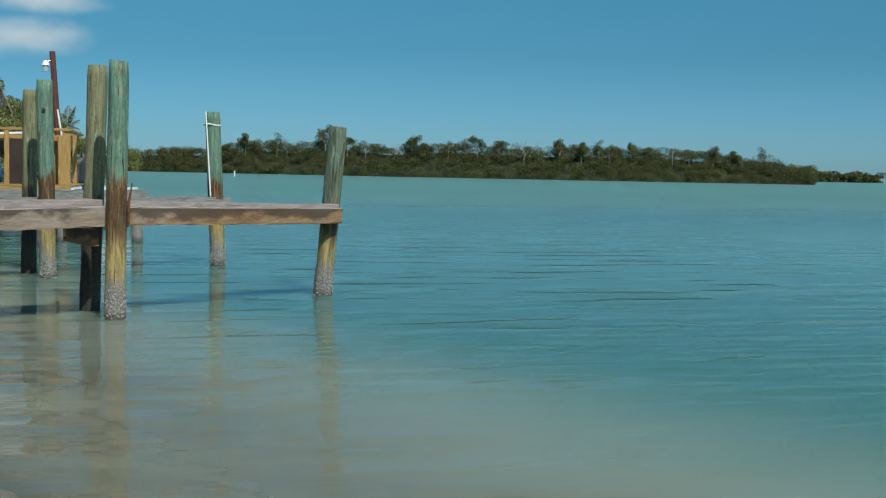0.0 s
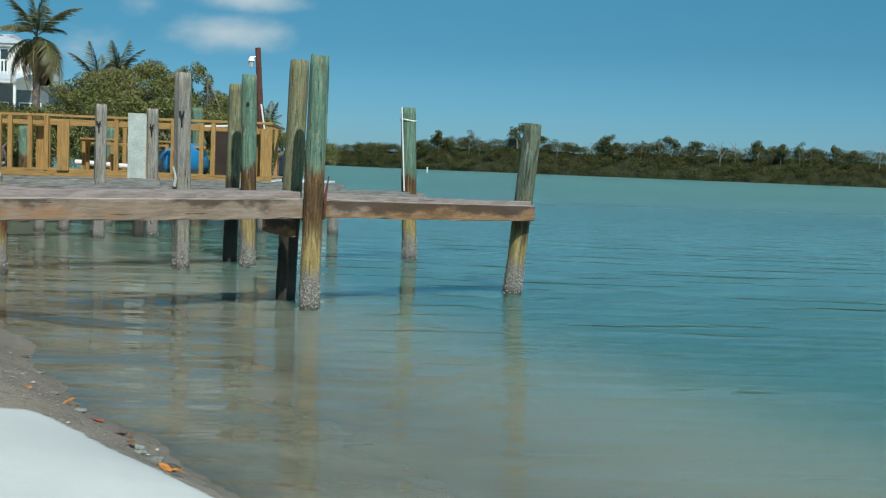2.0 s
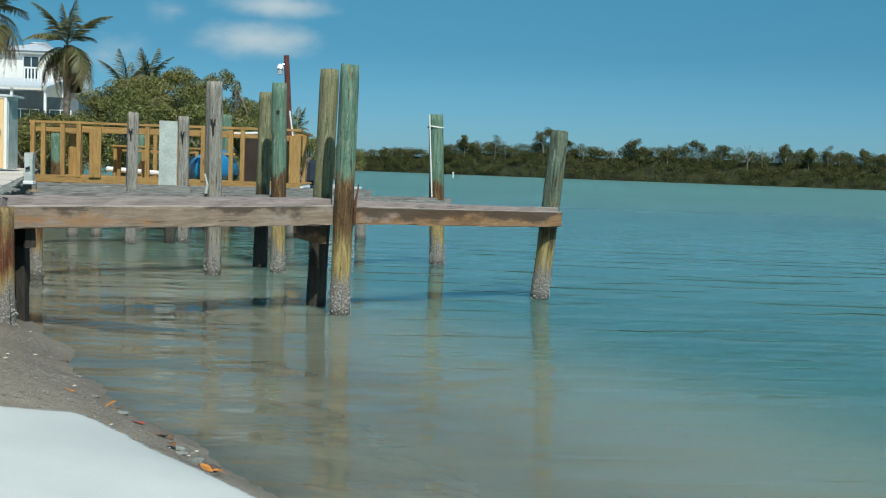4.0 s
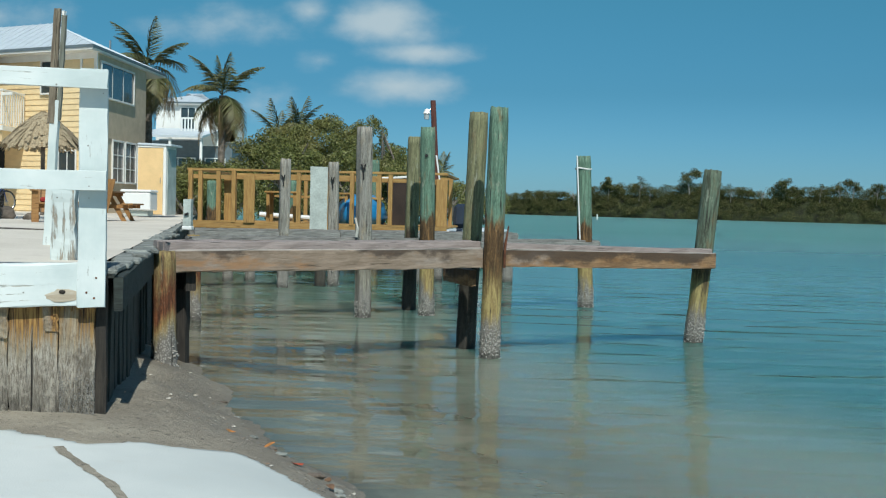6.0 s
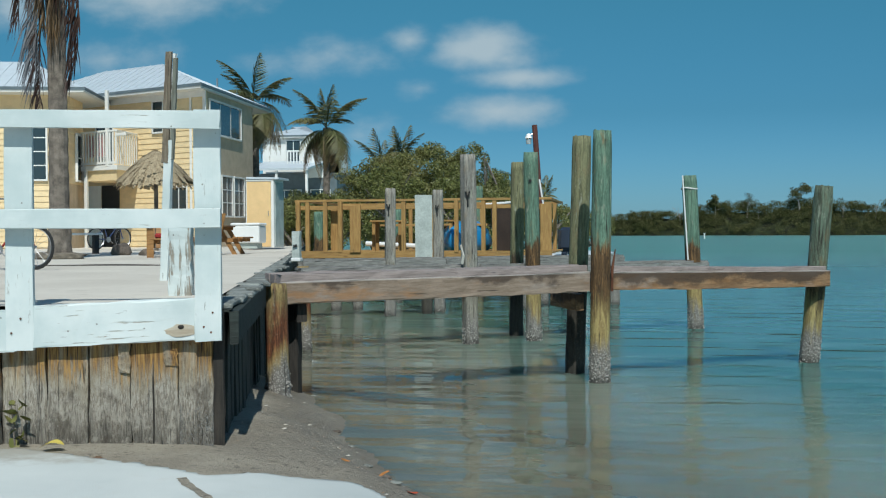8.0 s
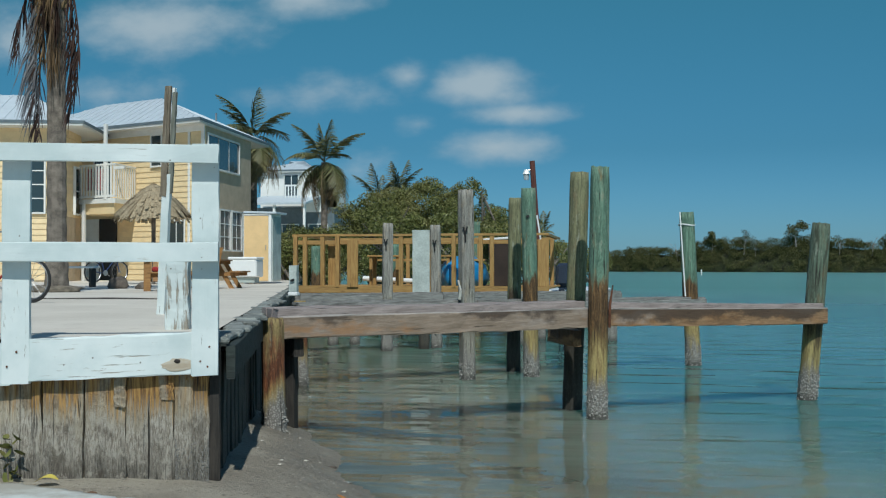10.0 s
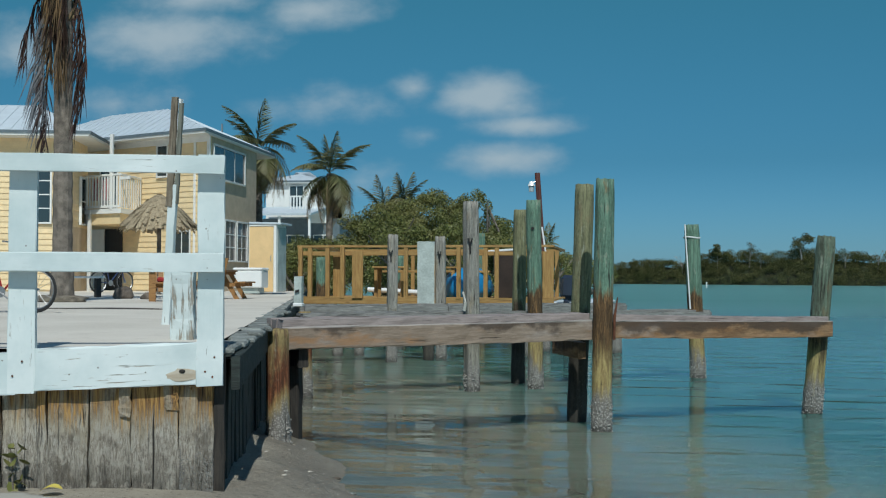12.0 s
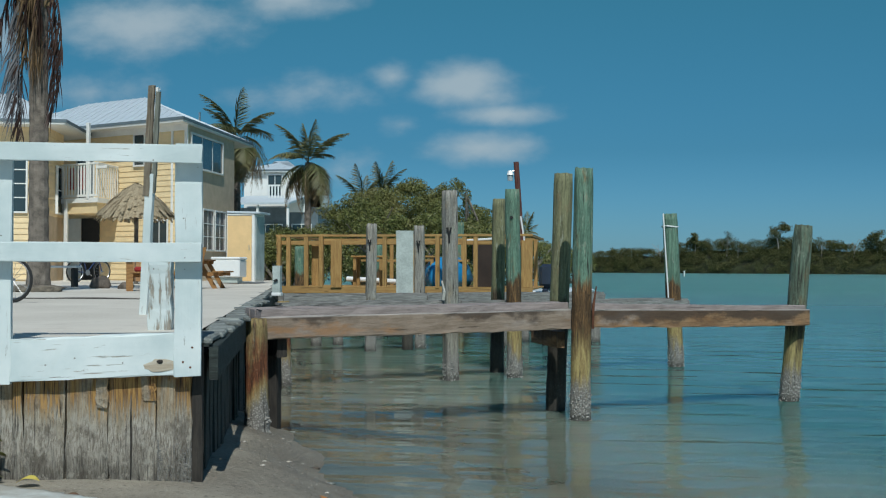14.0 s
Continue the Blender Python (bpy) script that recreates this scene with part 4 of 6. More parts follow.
SIDE = Matrix(((0, -1, 0, 0), (1, 0, 0, 0), (0, 0, 1, 0), (0, 0, 0, 1)))      # x to the back, y out of the side wall
window(house, SIDE @ pose(0.35, 0.0, 3.95), 3.5, 1.1, 3, 1, label="wide three-light window on the upper floor")
window(house, SIDE @ pose(1.62, 0.0, 1.12), 1.15, 1.38, 2, 3, label="white-framed window with pale curtains", glass=CURTAINED)
window(house, SIDE @ pose(3.02, 0.0, 1.12), 1.18, 1.38, 2, 3, label="white-framed window with pale curtains", glass=CURTAINED)
part("band", boxed((-0.02, fd / 2 + 0.1, 2.62), (0.05, fd, 0.1)), STUCCO, house)
window(house, OUT @ pose(2.08, 0.03, 4.05), 0.48, 1.05, 1, 2)
window(house, OUT @ pose(0.92, 0.03, 0.12), 0.76, 1.95, 2, 1, label="white french door with dark glass", name="door")
window(house, OUT @ pose(4.7, 0.03, 3.0), 0.9, 1.9, 1, 1, label="dark balcony door")
# flat panel on the wall, coloured as the shade of the room
part("doorway", boxed((4.86, -0.045, 1.12), (0.95, 0.06, 2.25)), SHADE_IN, house, "doorway under the balcony, a dark panel painted as the shaded room")
part("door_leaf", boxed((5.72, -0.06, 1.12), (0.72, 0.05, 2.25), None, 0.01), TRIM, house, "white door leaf")


def hip_roof(parent, x0, x1, y0, y1, z, ridge, thick=0.16, run=0.9):
    """A low hipped metal roof with standing seams, fascia and white soffit."""
    bm = bmesh.new()
    half = (y1 - y0) / 2
    p = [bm.verts.new(c) for c in ((x0, y0, z), (x1, y0, z), (x1, y1, z), (x0, y1, z), (x0 + half * run, y0 + half, ridge), (x1 - half * run, y0 + half, ridge))]
    for f in ((0, 1, 5, 4), (1, 2, 5), (2, 3, 4, 5), (3, 0, 4)):
        bm.faces.new([p[i] for i in f])
    bmesh.ops.recalc_face_normals(bm, faces=bm.faces[:])
    roof = part("roof", bm, METAL_ROOF, parent, "pale standing-seam metal roof")
    seam = bmesh.new()
    n = int((x1 - x0) / 0.42)
    for k in range(1, n):
        x = x0 + (x1 - x0) * k / n
        f = min(1, (x - x0) / (half * run), (x1 - x) / (half * run))
        rod(seam, (x, y0, z + 0.012), (x, y0 + half * f, z + (ridge - z) * f + 0.012), 0.016, sides=4)
    m = int((y1 - y0) / 0.42)
    for k in range(1, m):
        y = y0 + (y1 - y0) * k / m
        f = 1 - abs(y - y0 - half) / half
        rod(seam, (x0, y, z + 0.012), (x0 + half * run * f, y, z + (ridge - z) * f + 0.012), 0.016, sides=4)
    part("seam", seam, METAL_ROOF, roof, kind="stuff")
    part("soffit", boxed(((x0 + x1) / 2, (y0 + y1) / 2, z - thick + 0.01), (x1 - x0 - 0.1, y1 - y0 - 0.1, 0.03)), TRIM, parent)
    for c, s in ((((x0 + x1) / 2, y0, z - thick / 2), (x1 - x0, 0.05, thick)), ((x0, (y0 + y1) / 2, z - thick / 2), (0.05, y1 - y0, thick)),
                 (((x0 + x1) / 2, y1, z - thick / 2), (x1 - x0, 0.05, thick)), ((x1, (y0 + y1) / 2, z - thick / 2), (0.05, y1 - y0, thick))):
        part("fascia", boxed(c, s), TRIM, parent)
        edge_z = (c[0], c[1], z - 0.045)
        part("drip_edge", boxed(edge_z, (s[0] + 0.06, s[1] + 0.06, 0.10)), FASCIA_SHADE, parent, "dark roof edge")
    return roof


hip_roof(house, -0.12, fw + 3.5, -0.7, 7.7, fh + 0.16, fh + 1.72, run=0.98)
rod_bm = rod(bmesh.new(), (1.3, 4.2, fh + 0.4), (1.3, 4.2, fh + 1.05), 0.05)
part("vent_pipe", rod_bm, STEEL, house, "small roof vent pipe")
skewed(house)

# ---- balcony between the houses ----
balcony = thing("balcony", "white balcony with upright balusters on posts", "balcony", HM)
part("floor", boxed((4.27, -1.0, 2.76), (1.9, 1.9, 0.16)), TRIM, balcony)
part("soffit_panel", boxed((4.27, -1.0, 2.5), (1.7, 1.7, 0.36)), SIDING, balcony, "yellow boards below the balcony")
part("top_rail", boxed((4.27, -1.92, 4.0), (1.9, 0.08, 0.07), None, 0.01), TRIM, balcony)
part("bottom_rail", boxed((4.27, -1.92, 2.92), (1.85, 0.06, 0.08)), TRIM, balcony)
part("top_rail", boxed((3.38, -1.0, 4.0), (0.08, 1.8, 0.07), None, 0.01), TRIM, balcony)
part("rail_bracket", boxed((3.12, -1.92, 3.86), (0.5, 0.08, 0.10), None, 0.01), TRIM, balcony)
slat = mesh_of("baluster", boxed((0, 0, 0), (0.085, 0.035, 1.1), None, 0.006))
for k in range(12):
    part("baluster", slat, TRIM, balcony, m=pose(3.40 + 0.158 * k, -1.92, 3.42))
for k in range(9):
    part("baluster", slat, TRIM, balcony, m=pose(3.38, -1.75 + 0.2 * k, 3.42, 0, 0, 90))
for px, z0, z1 in ((4.98, 0.0, 2.8), (3.85, 2.8, 5.4)):
    part("post", boxed((px, -1.90, (z0 + z1) / 2), (0.15, 0.15, z1 - z0), None, 0.01), TRIM, balcony)
skewed(balcony)
for tx, tw in ((4.72, 0.42), (4.15, 0.3)):
    towel = part("towel", boxed((tx, -1.84, 3.52), (tw, 0.02, 0.75)), RED_FABRIC)
    towel.data.transform(SKEW)
    towel.matrix_world = HM
    tagged(towel, "dark red towel hung over the balcony rail", "towel", "towels")

# ---- left wing ----
WO = (-18.82, 35.92, BASE)
WM = frame_of(WO, Vector((-0.97, -0.25)).normalized(), Vector((-0.25, 0.97)).normalized())
wing = thing("house_wing", "yellow clapboard wing with a white sash window", "house", WM)
part("wall", boxed((4, 0.1, 2.6), (8, 0.2, 5.2)), SIDING, wing)
part("wall", boxed((0.1, 1.3, 3.7), (0.2, 2.2, 3.0)), SIDING, wing)
part("wall", boxed((0.1, 1.3, 1.1), (0.2, 2.2, 2.2)), STUCCO, wing, "tan stucco lower side wall")
clapboards(wing, SIDE @ pose(0.1, 0, 0), 2.25, 2.2, 5.1)
window(wing, SIDE @ pose(1.12, 0.03, 2.35), 0.85, 1.55, 1, 2, label="dark sash window on the side")
clapboards(wing, OUT.copy(), 8.0, 0.05, 5.1)
part("corner_trim", boxed((0.05, -0.04, 2.6), (0.14, 0.07, 5.2), None, 0.01), TRIM, wing)
window(wing, OUT @ pose(0.66, 0.03, 2.32), 0.98, 1.85, 2, 4, label="tall white sash window with blinds")
window(wing, OUT @ pose(3.2, 0.03, 2.25), 0.85, 2.0, 2, 4)
hip_roof(wing, -0.75, 9.0, -0.8, 4.6, 5.3, 6.5)

# ---- shed and chest beside the house ----
shed = thing("shed", "tall peach-panelled shed with white corner trim", "shed", pose(-11.15, 33.1, BASE + 0.06))
part("body", boxed((0, 0.45, 1.02), (0.86, 0.9, 2.04), None, 0.01), TRIM, shed)
part("door", boxed((-0.05, -0.014, 1.0), (0.76, 0.03, 1.94), None, 0.006), PEACH, shed, "peach door panel")
for c, s in (((0.39, -0.02, 1.02), (0.08, 0.05, 2.04)), ((-0.425, -0.02, 1.02), (0.02, 0.05, 2.04)), ((0, -0.02, 2.01), (0.86, 0.052, 0.06))):
    part("trim", boxed(c, s, None, 0.006), TRIM, shed)
part("side_panel", boxed((0.445, 0.45, 1.0), (0.02, 0.8, 1.9)), GREY_PAINT, shed, "grey side panel")
part("roof", boxed((0.03, 0.45, 2.07), (1.02, 1.06, 0.06), pose(0, 0, 0, 0, 1.5, 0), 0.01), METAL_ROOF, shed)
part("handle", rod(bmesh.new(), (0.26, -0.04, 0.95), (0.26, -0.04, 1.1), 0.012), STEEL, shed)
chest = thing("storage_chest", "white storage chest on a grey block base", "chest", pose(-11.1, 31.6, BASE + 0.05))
part("base", boxed((0, 0.3, 0.08), (0.66, 0.45, 0.16), None, 0.01), GREY_PAINT, chest)
part("body", boxed((0, 0.3, 0.41), (0.84, 0.65, 0.50), None, 0.03), WHITE_PLASTIC, chest)
part("lid", boxed((0, 0.3, 0.70), (0.88, 0.69, 0.08), None, 0.03), WHITE_PLASTIC, chest)

# ---- thatched shade ----
tiki = thing("thatched_umbrella", "shaggy dry palm thatch umbrella on a wooden pole", "umbrella", pose(-13.53, 31.0, BASE) @ Matrix.Diagonal((1.07, 1.07, 1.03, 1.0)))
part("pole", rod(bmesh.new(), (0, 0, 0), (0, 0, 2.5), 0.06), BARK, tiki)
rng = random.Random(8)
verts, faces = [], []
for k in range(1500):
    a, f = rng.uniform(0, 6.283), rng.uniform(0, 1) ** 0.6
    r0, r1 = max(0.02, 1.02 * f - 0.28), 1.02 * f + rng.uniform(0, 0.13)
    z0, z1 = 2.74 - 0.9 * max(0, f - 0.27) ** 1.35 + 0.03, 2.74 - 0.9 * f ** 1.35 - rng.uniform(0.0, 0.16) * f
    w = rng.uniform(0.03, 0.07)
    b = len(verts)
    ca, sa_ = math.cos(a), math.sin(a)
    verts += [(r0 * ca + w * sa_, r0 * sa_ - w * ca, z0 + 0.02), (r0 * ca - w * sa_, r0 * sa_ + w * ca, z0 + 0.02), (r1 * ca - w * sa_ * 0.6, r1 * sa_ + w * ca * 0.6, z1), (r1 * ca + w * sa_ * 0.6, r1 * sa_ - w * ca * 0.6, z1)]
    faces.append((b, b + 1, b + 2, b + 3))
thatch_roof = part("thatch", raw("thatch", verts, faces), THATCH, tiki, "layered straw-coloured palm thatch")
bm = bmesh.new()
bmesh.ops.create_cone(bm, cap_ends=True, segments=20, radius1=0.98, radius2=0.10, depth=0.75, matrix=pose(0, 0, 2.22))
part("roof_cone", bm, THATCH, tiki)

# ---- white house farther along the shore ----
far_house = thing("far_house", "white two-storey beach house with a balcony, behind palms", "house", pose(-20.6, 70, 1.2))
# dark colour puts the porch's shade into the lower walls
part("wall", boxed((-1.0, 4, 2.0), (5.5, 6, 4.2)), FASCIA_SHADE, far_house, "lower walls darkened blue-grey for the porch shade")
part("wall", boxed((-1.3, 4.6, 5.2), (4.4, 5, 2.6)), TRIM, far_house)
gable = bmesh.new()
gv = [gable.verts.new(p) for p in ((-0.25, 0.9, 3.8), (0.9, 0.9, 3.8), (0.9, 0.9, 5.45), (0.15, 0.9, 5.95), (-0.25, 0.9, 6.1))]
gable.faces.new(gv)
gx = bmesh.ops.extrude_face_region(gable, geom=gable.faces[:])
bmesh.ops.translate(gable, vec=(0, 4, 0), verts=[g for g in gx["geom"] if isinstance(g, bmesh.types.BMVert)])
part("gable_wall", gable, TRIM, far_house, "bright white gable wall")
part("porch_roof", boxed((-1.1, -0.6, 4.5), (4.1, 4.4, 0.12), pose(-1.1, -0.6, 4.5, 9, 0, 0) @ pose(1.1, 0.6, -4.5)), METAL_ROOF, far_house, "pale metal porch roof")
for px in (-3.0, -1.1, 0.8):
    part("porch_post", boxed((px, -2.5, 2.0), (0.14, 0.14, 4.2)), TRIM, far_house)
hip_roof(far_house, -3.9, 0.3, 1.8, 7.6, 6.6, 7.4)
part("balcony_rail", boxed((-0.4, 0.1, 5.45), (1.7, 0.08, 0.1)), TRIM, far_house)
for k in range(9):
    part("baluster", slat, TRIM, far_house, m=pose(-1.2 + 0.2 * k, 0.1, 4.95))
window(far_house, OUT @ pose(-1.85, -2.05, 4.75), 0.9, 1.5, 2, 1)
window(far_house, OUT @ pose(-2.2, -0.95, 1.4), 1.6, 1.6, 3, 1)
window(far_house, OUT @ pose(0.1, -0.95, 1.4), 1.2, 1.6, 2, 1)

# ---- lumber deck over the water ----
deck = thing("deck", "new yellow lumber deck with post-and-rail fence over the water", "deck", pose(0, 0, 0))
DX0, DX1, DY0, DY1, DZ = -7.45, -1.82, 24.5, 28.2, 1.10
for k in range(25):
    y = DY0 + (DY1 - DY0) * k / 25
    part("floor_board", timber(DX1 - DX0, 0.14, 0.035, 200 + k % 4, 0.003, 6), NEW_WOOD_X, deck, m=pose(DX0, y + 0.07, DZ))
part("rim_joist", timber(DX1 - DX0, 0.05, 0.16, 210, 0.004), NEW_WOOD_X, deck, m=pose(DX0, DY0 - 0.03, DZ + 0.03))
part("skirt_board", timber(DX1 - DX0 + 0.3, 0.05, 0.16, 211, 0.006), GREY_BEAM, deck, "dark weathered skirt board", m=pose(DX0 - 0.1, DY0 - 0.05, DZ - 0.14))
post_mesh = upright(1.13, 0.09, 0.09, 220, 0.002)
board_mesh = upright(1.02, 0.24, 0.045, 221, 0.003)
for k, x in enumerate((-7.38, -7.17, -6.77, -6.43, -5.02, -4.41, -3.86, -3.28, -3.04, -2.2)):
    part("post", post_mesh, NEW_WOOD, deck, m=pose(x, DY0 + (0.05 if k % 3 else 0.02), DZ))
for x, y in ((-6.60, DY0 + 0.30), (-6.08, DY0 - 0.05), (-1.94, DY0), (-2.06, DY0 + 0.3)):
    part("upright_board", board_mesh, NEW_WOOD, deck, "wide upright board", m=pose(x, y, DZ))
for z, y, d in ((2.255, DY0 + 0.0, 0.05), (2.12, DY0 + 0.06, 0.09)):
    part("rail", timber(DX1 - DX0, 0.10, d, int(z * 100), 0.003), NEW_WOOD_X, deck, m=pose(DX0, y, z))
for k in range(4):
    part("post", post_mesh, NEW_WOOD, deck, m=pose(DX0 + 0.1 + 1.78 * k, DY1 - 0.1, DZ))
part("rail", timber(DX1 - DX0, 0.10, 0.05, 231, 0.003), NEW_WOOD_X, deck, m=pose(DX0, DY1 - 0.12, 2.25))
for x in (DX0 + 0.05, DX1 - 0.05):
    part("rail", timber(DY1 - DY0, 0.10, 0.05, 232, 0.003), NEW_WOOD_X, deck, m=pose(x, DY0, 2.25, 0, 0, 90))
bench = thing("deck_bench", "long yellow lumber bench on the deck", "bench", pose(-5.9, 26.2, DZ))
part("seat", timber(2.5, 0.32, 0.05, 240, 0.003), NEW_WOOD_X, bench, m=pose(0, 0, 0.62))
for x in (0.2, 0.9, 1.6, 2.3):
    part("leg", upright(0.58, 0.2, 0.06, 241, 0.002), NEW_WOOD, bench, m=pose(x, 0.05, 0))
for px in (-5.55, -4.4):
    cleaning = thing("work_table", "lumber work table standing on the deck", "table", pose(px, 25.4, DZ), "deck tables")
    part("tabletop", boxed((0, 0, 0.68), (0.75, 0.5, 0.04), None, 0.006), NEW_WOOD_X, cleaning)
    for sx in (-0.3, 0.3):
        for sy in (-0.18, 0.18):
            part("leg", boxed((sx, sy, 0.33), (0.07, 0.07, 0.66)), NEW_WOOD, cleaning)

# pale board between the grey piles, blue kayak, dark cabinet, awning
panel = part("painted_board", upright(1.18, 0.33, 0.03, 250, 0.003), GREY_PAINT, m=pose(-4.04, 21.62, 1.06))
tagged(panel, "pale grey-green painted board leaning between piles", "board")


def kayak(length, width, height):
    """A hull that tapers to both ends, with a cockpit hollow."""
    bm = bmesh.new()
    n, s = 18, 10
    rings = []
    for i in range(n + 1):
        f = 2 * i / n - 1
        w = max(0.02, (1 - abs(f) ** 2.2)) * width / 2
        up = 0.10 * f * f
        rings.append([bm.verts.new((f * length / 2, math.cos(6.283 * k / s) * w, up + height * 0.5 * (0.3 + 0.7 * (1 - abs(f) ** 3)) * math.sin(6.283 * k / s))) for k in range(s)])
    for a, b in zip(rings, rings[1:]):
        for k in range(s):
            bm.faces.new((a[k], a[(k + 1) % s], b[(k + 1) % s], b[k]))
    bm.faces.new(rings[0][::-1]), bm.faces.new(rings[-1])
    return bm


boat = thing("kayak", "bright blue plastic boat hull lying overturned on the deck", "kayak", pose(-3.92, 26.3, DZ + 0.15, 0, 0, 84))
hull = kayak(2.7, 1.12, 1.12)
for v in hull.verts:
    v.co.z = max(v.co.z, -0.145)
part("hull", hull, BLUE_PLASTIC, boat, smooth=True)
part("keel", rod(bmesh.new(), (-1.0, 0, 0.50), (1.0, 0, 0.50), 0.03), BLUE_PLASTIC, boat)
pipe = part("white_pole", rod(bmesh.new(), (-6.5, 27.2, DZ + 0.16), (-4.6, 26.9, DZ + 0.07), 0.06, sides=10), WHITE_PLASTIC)
tagged(pipe, "long white pole lying on the deck", "pole")
cab = thing("deck_cabinet", "dark weathered cabinet under a white awning on the deck", "cabinet", pose(-2.98, 26.2, DZ))
part("body", boxed((0, 0, 0.5), (0.55, 0.5, 1.0), pose(0, 0, 0, 0, -3, 0), 0.01), plain("dark_brown_wood", (0.035, 0.022, 0.016), 0.8, vary=0.25), cab)
part("awning", boxed((-0.05, 0, 1.08), (0.75, 0.6, 0.05), pose(0, 0, 0, 0, -4, 0), 0.01), WHITE_PLASTIC, cab, "white canvas awning")

# lamp post
lamp = thing("dock_lamp", "leaning reddish-brown lamp post with a white shade", "lamp post", pose(-2.14, 26.0, 0))
part("post", rod(bmesh.new(), (0.02, 0, 1.0), (-0.17, 0, 3.93), 0.075, 0.06, 10), wood("red_brown_post_wood", (0.16, 0.055, 0.04), (0.07, 0.025, 0.02), "z"), lamp)
part("arm", rod(bmesh.new(), (-0.15, 0, 3.75), (-0.30, -0.05, 3.70), 0.015), STEEL, lamp)
bm = bmesh.new()
bmesh.ops.create_cone(bm, cap_ends=False, segments=16, radius1=0.085, radius2=0.04, depth=0.10, matrix=pose(-0.30, -0.05, 3.68))
part("shade", bm, WHITE_PLASTIC, lamp)
part("lens", rod(bmesh.new(), (-0.30, -0.05, 3.50), (-0.30, -0.05, 3.63), 0.055, 0.065), plain("frosted_lens", (0.4, 0.45, 0.47), 0.3), lamp)
part("conduit", rod(bmesh.new(), (-0.06, -0.07, 2.7), (0.06, -0.07, 1.9), 0.02), WHITE_PLASTIC, lamp, "white plastic conduit")

# motor boat moored behind the deck
mboat = thing("motor_boat", "white open motor boat with a dark outboard", "boat", pose(-1.78, 28.9, 0.12, 0, 0, 86))
part("hull", kayak(5.2, 1.9, 1.1), WHITE_PLASTIC, mboat, smooth=True, m=pose(2.6, 0, 0.35))
part("gunwale", boxed((2.5, 0, 0.78), (4.2, 1.5, 0.08), None, 0.03), WHITE_PLASTIC, mboat)
part("antenna", rod(bmesh.new(), (1.2, -0.35, 0.8), (1.2, -0.38, 2.0), 0.018, 0.012, 6), WHITE_PLASTIC, mboat, "thin white whip pole")
motor = part("outboard", boxed((-0.25, 0, 1.15), (0.5, 0.38, 0.62), pose(0, 0, 0, 0, 12, 0), 0.09), NAVY, mboat, "dark navy outboard motor")
part("stripe", boxed((-0.26, -0.2, 1.15), (0.1, 0.03, 0.5), pose(0, 0, 0, 0, 35, 0)), WHITE_PLASTIC, motor, "white diagonal stripe")
part("leg", boxed((-0.35, 0, 0.45), (0.22, 0.14, 0.9), None, 0.03), NAVY, mboat)


# ---- plants ----
def leaf_cloud(name, centres, count, size, seed, flat=0.42):
    """Many small leaf blades scattered in blobs: (centre, radii)."""
    rng = np.random.default_rng(seed)
    cs = np.array([c for c, r in centres], float)
    rs = np.array([r for c, r in centres], float)
    wgt = rs[:, 0] * rs[:, 2] + 1e-6
    pick = rng.choice(len(cs), count, p=wgt / wgt.sum())
    d = rng.normal(size=(count, 3))
    d /= np.linalg.norm(d, axis=1)[:, None]
    p = cs[pick] + d * rs[pick] * (rng.random((count, 1)) ** 0.35)
    u = rng.normal(size=(count, 3))
    u /= np.linalg.norm(u, axis=1)[:, None]
    w = np.cross(u, rng.normal(size=(count, 3)))
    w /= np.linalg.norm(w, axis=1)[:, None]
    s = size * rng.uniform(0.6, 1.4, (count, 1))
    verts = np.stack([p - u * s, p + w * s * flat, p + u * s, p - w * s * flat], 1).reshape(-1, 3)
    me = bpy.data.meshes.new(name)
    me.vertices.add(count * 4)
    me.vertices.foreach_set("co", verts.ravel())
    me.loops.add(count * 4)
    me.loops.foreach_set("vertex_index", np.arange(count * 4))
    me.polygons.add(count)
    me.polygons.foreach_set("loop_start", np.arange(0, count * 4, 4))
    me.update(calc_edges=True)
    return me


def island_line(f):
    """The island's near shore, f from its far left end to its right tip."""
    return Vector((-14 + 183 * f, 345 - 130 * f + 62 * f * f))


def island_height(f):
    rise = 5.2 + 5.5 * math.sin(min(1, f * 3.4) * 1.57) - 1.2 * f
    if f > 0.80:
        rise *= max(0.5, 1 - (f - 0.80) * 2.2)
    return rise * (0.92 + 0.22 * noise.noise((f * 11, 0, 0)) + 0.12 * noise.noise((f * 40, 3, 0)))


rng = random.Random(3)
blobs = []
for k in range(1500):
    f = rng.random()
    p, h = island_line(f), island_height(f)
    z = 0.5 + rng.uniform(0.0, 0.9) ** 0.8 * (h - 0.5)
    blobs.append(((p.x + rng.uniform(-1, 1), p.y + 1.2 + rng.uniform(0, 2.5) + z * 0.55, z), (rng.uniform(1.0, 2.2), 1.5, rng.uniform(0.6, 1.4))))
island = part("mangrove_island", leaf_cloud("mangrove_island", blobs, 400000, 0.145, 4), FAR_GREEN)
tagged(island, "long low island of dense olive-green mangroves", "island", kind="stuff")
# added hull closes gaps in the leaves; its dark colour paints inner shade
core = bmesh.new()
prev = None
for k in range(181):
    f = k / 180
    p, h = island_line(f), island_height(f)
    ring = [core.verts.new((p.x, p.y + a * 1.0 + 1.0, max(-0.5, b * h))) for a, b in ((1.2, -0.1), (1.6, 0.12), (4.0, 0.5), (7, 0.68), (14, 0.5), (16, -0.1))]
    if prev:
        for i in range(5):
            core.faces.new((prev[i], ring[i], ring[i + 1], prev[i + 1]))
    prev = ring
thicket = part("thicket", core, THICKET_SHADE)
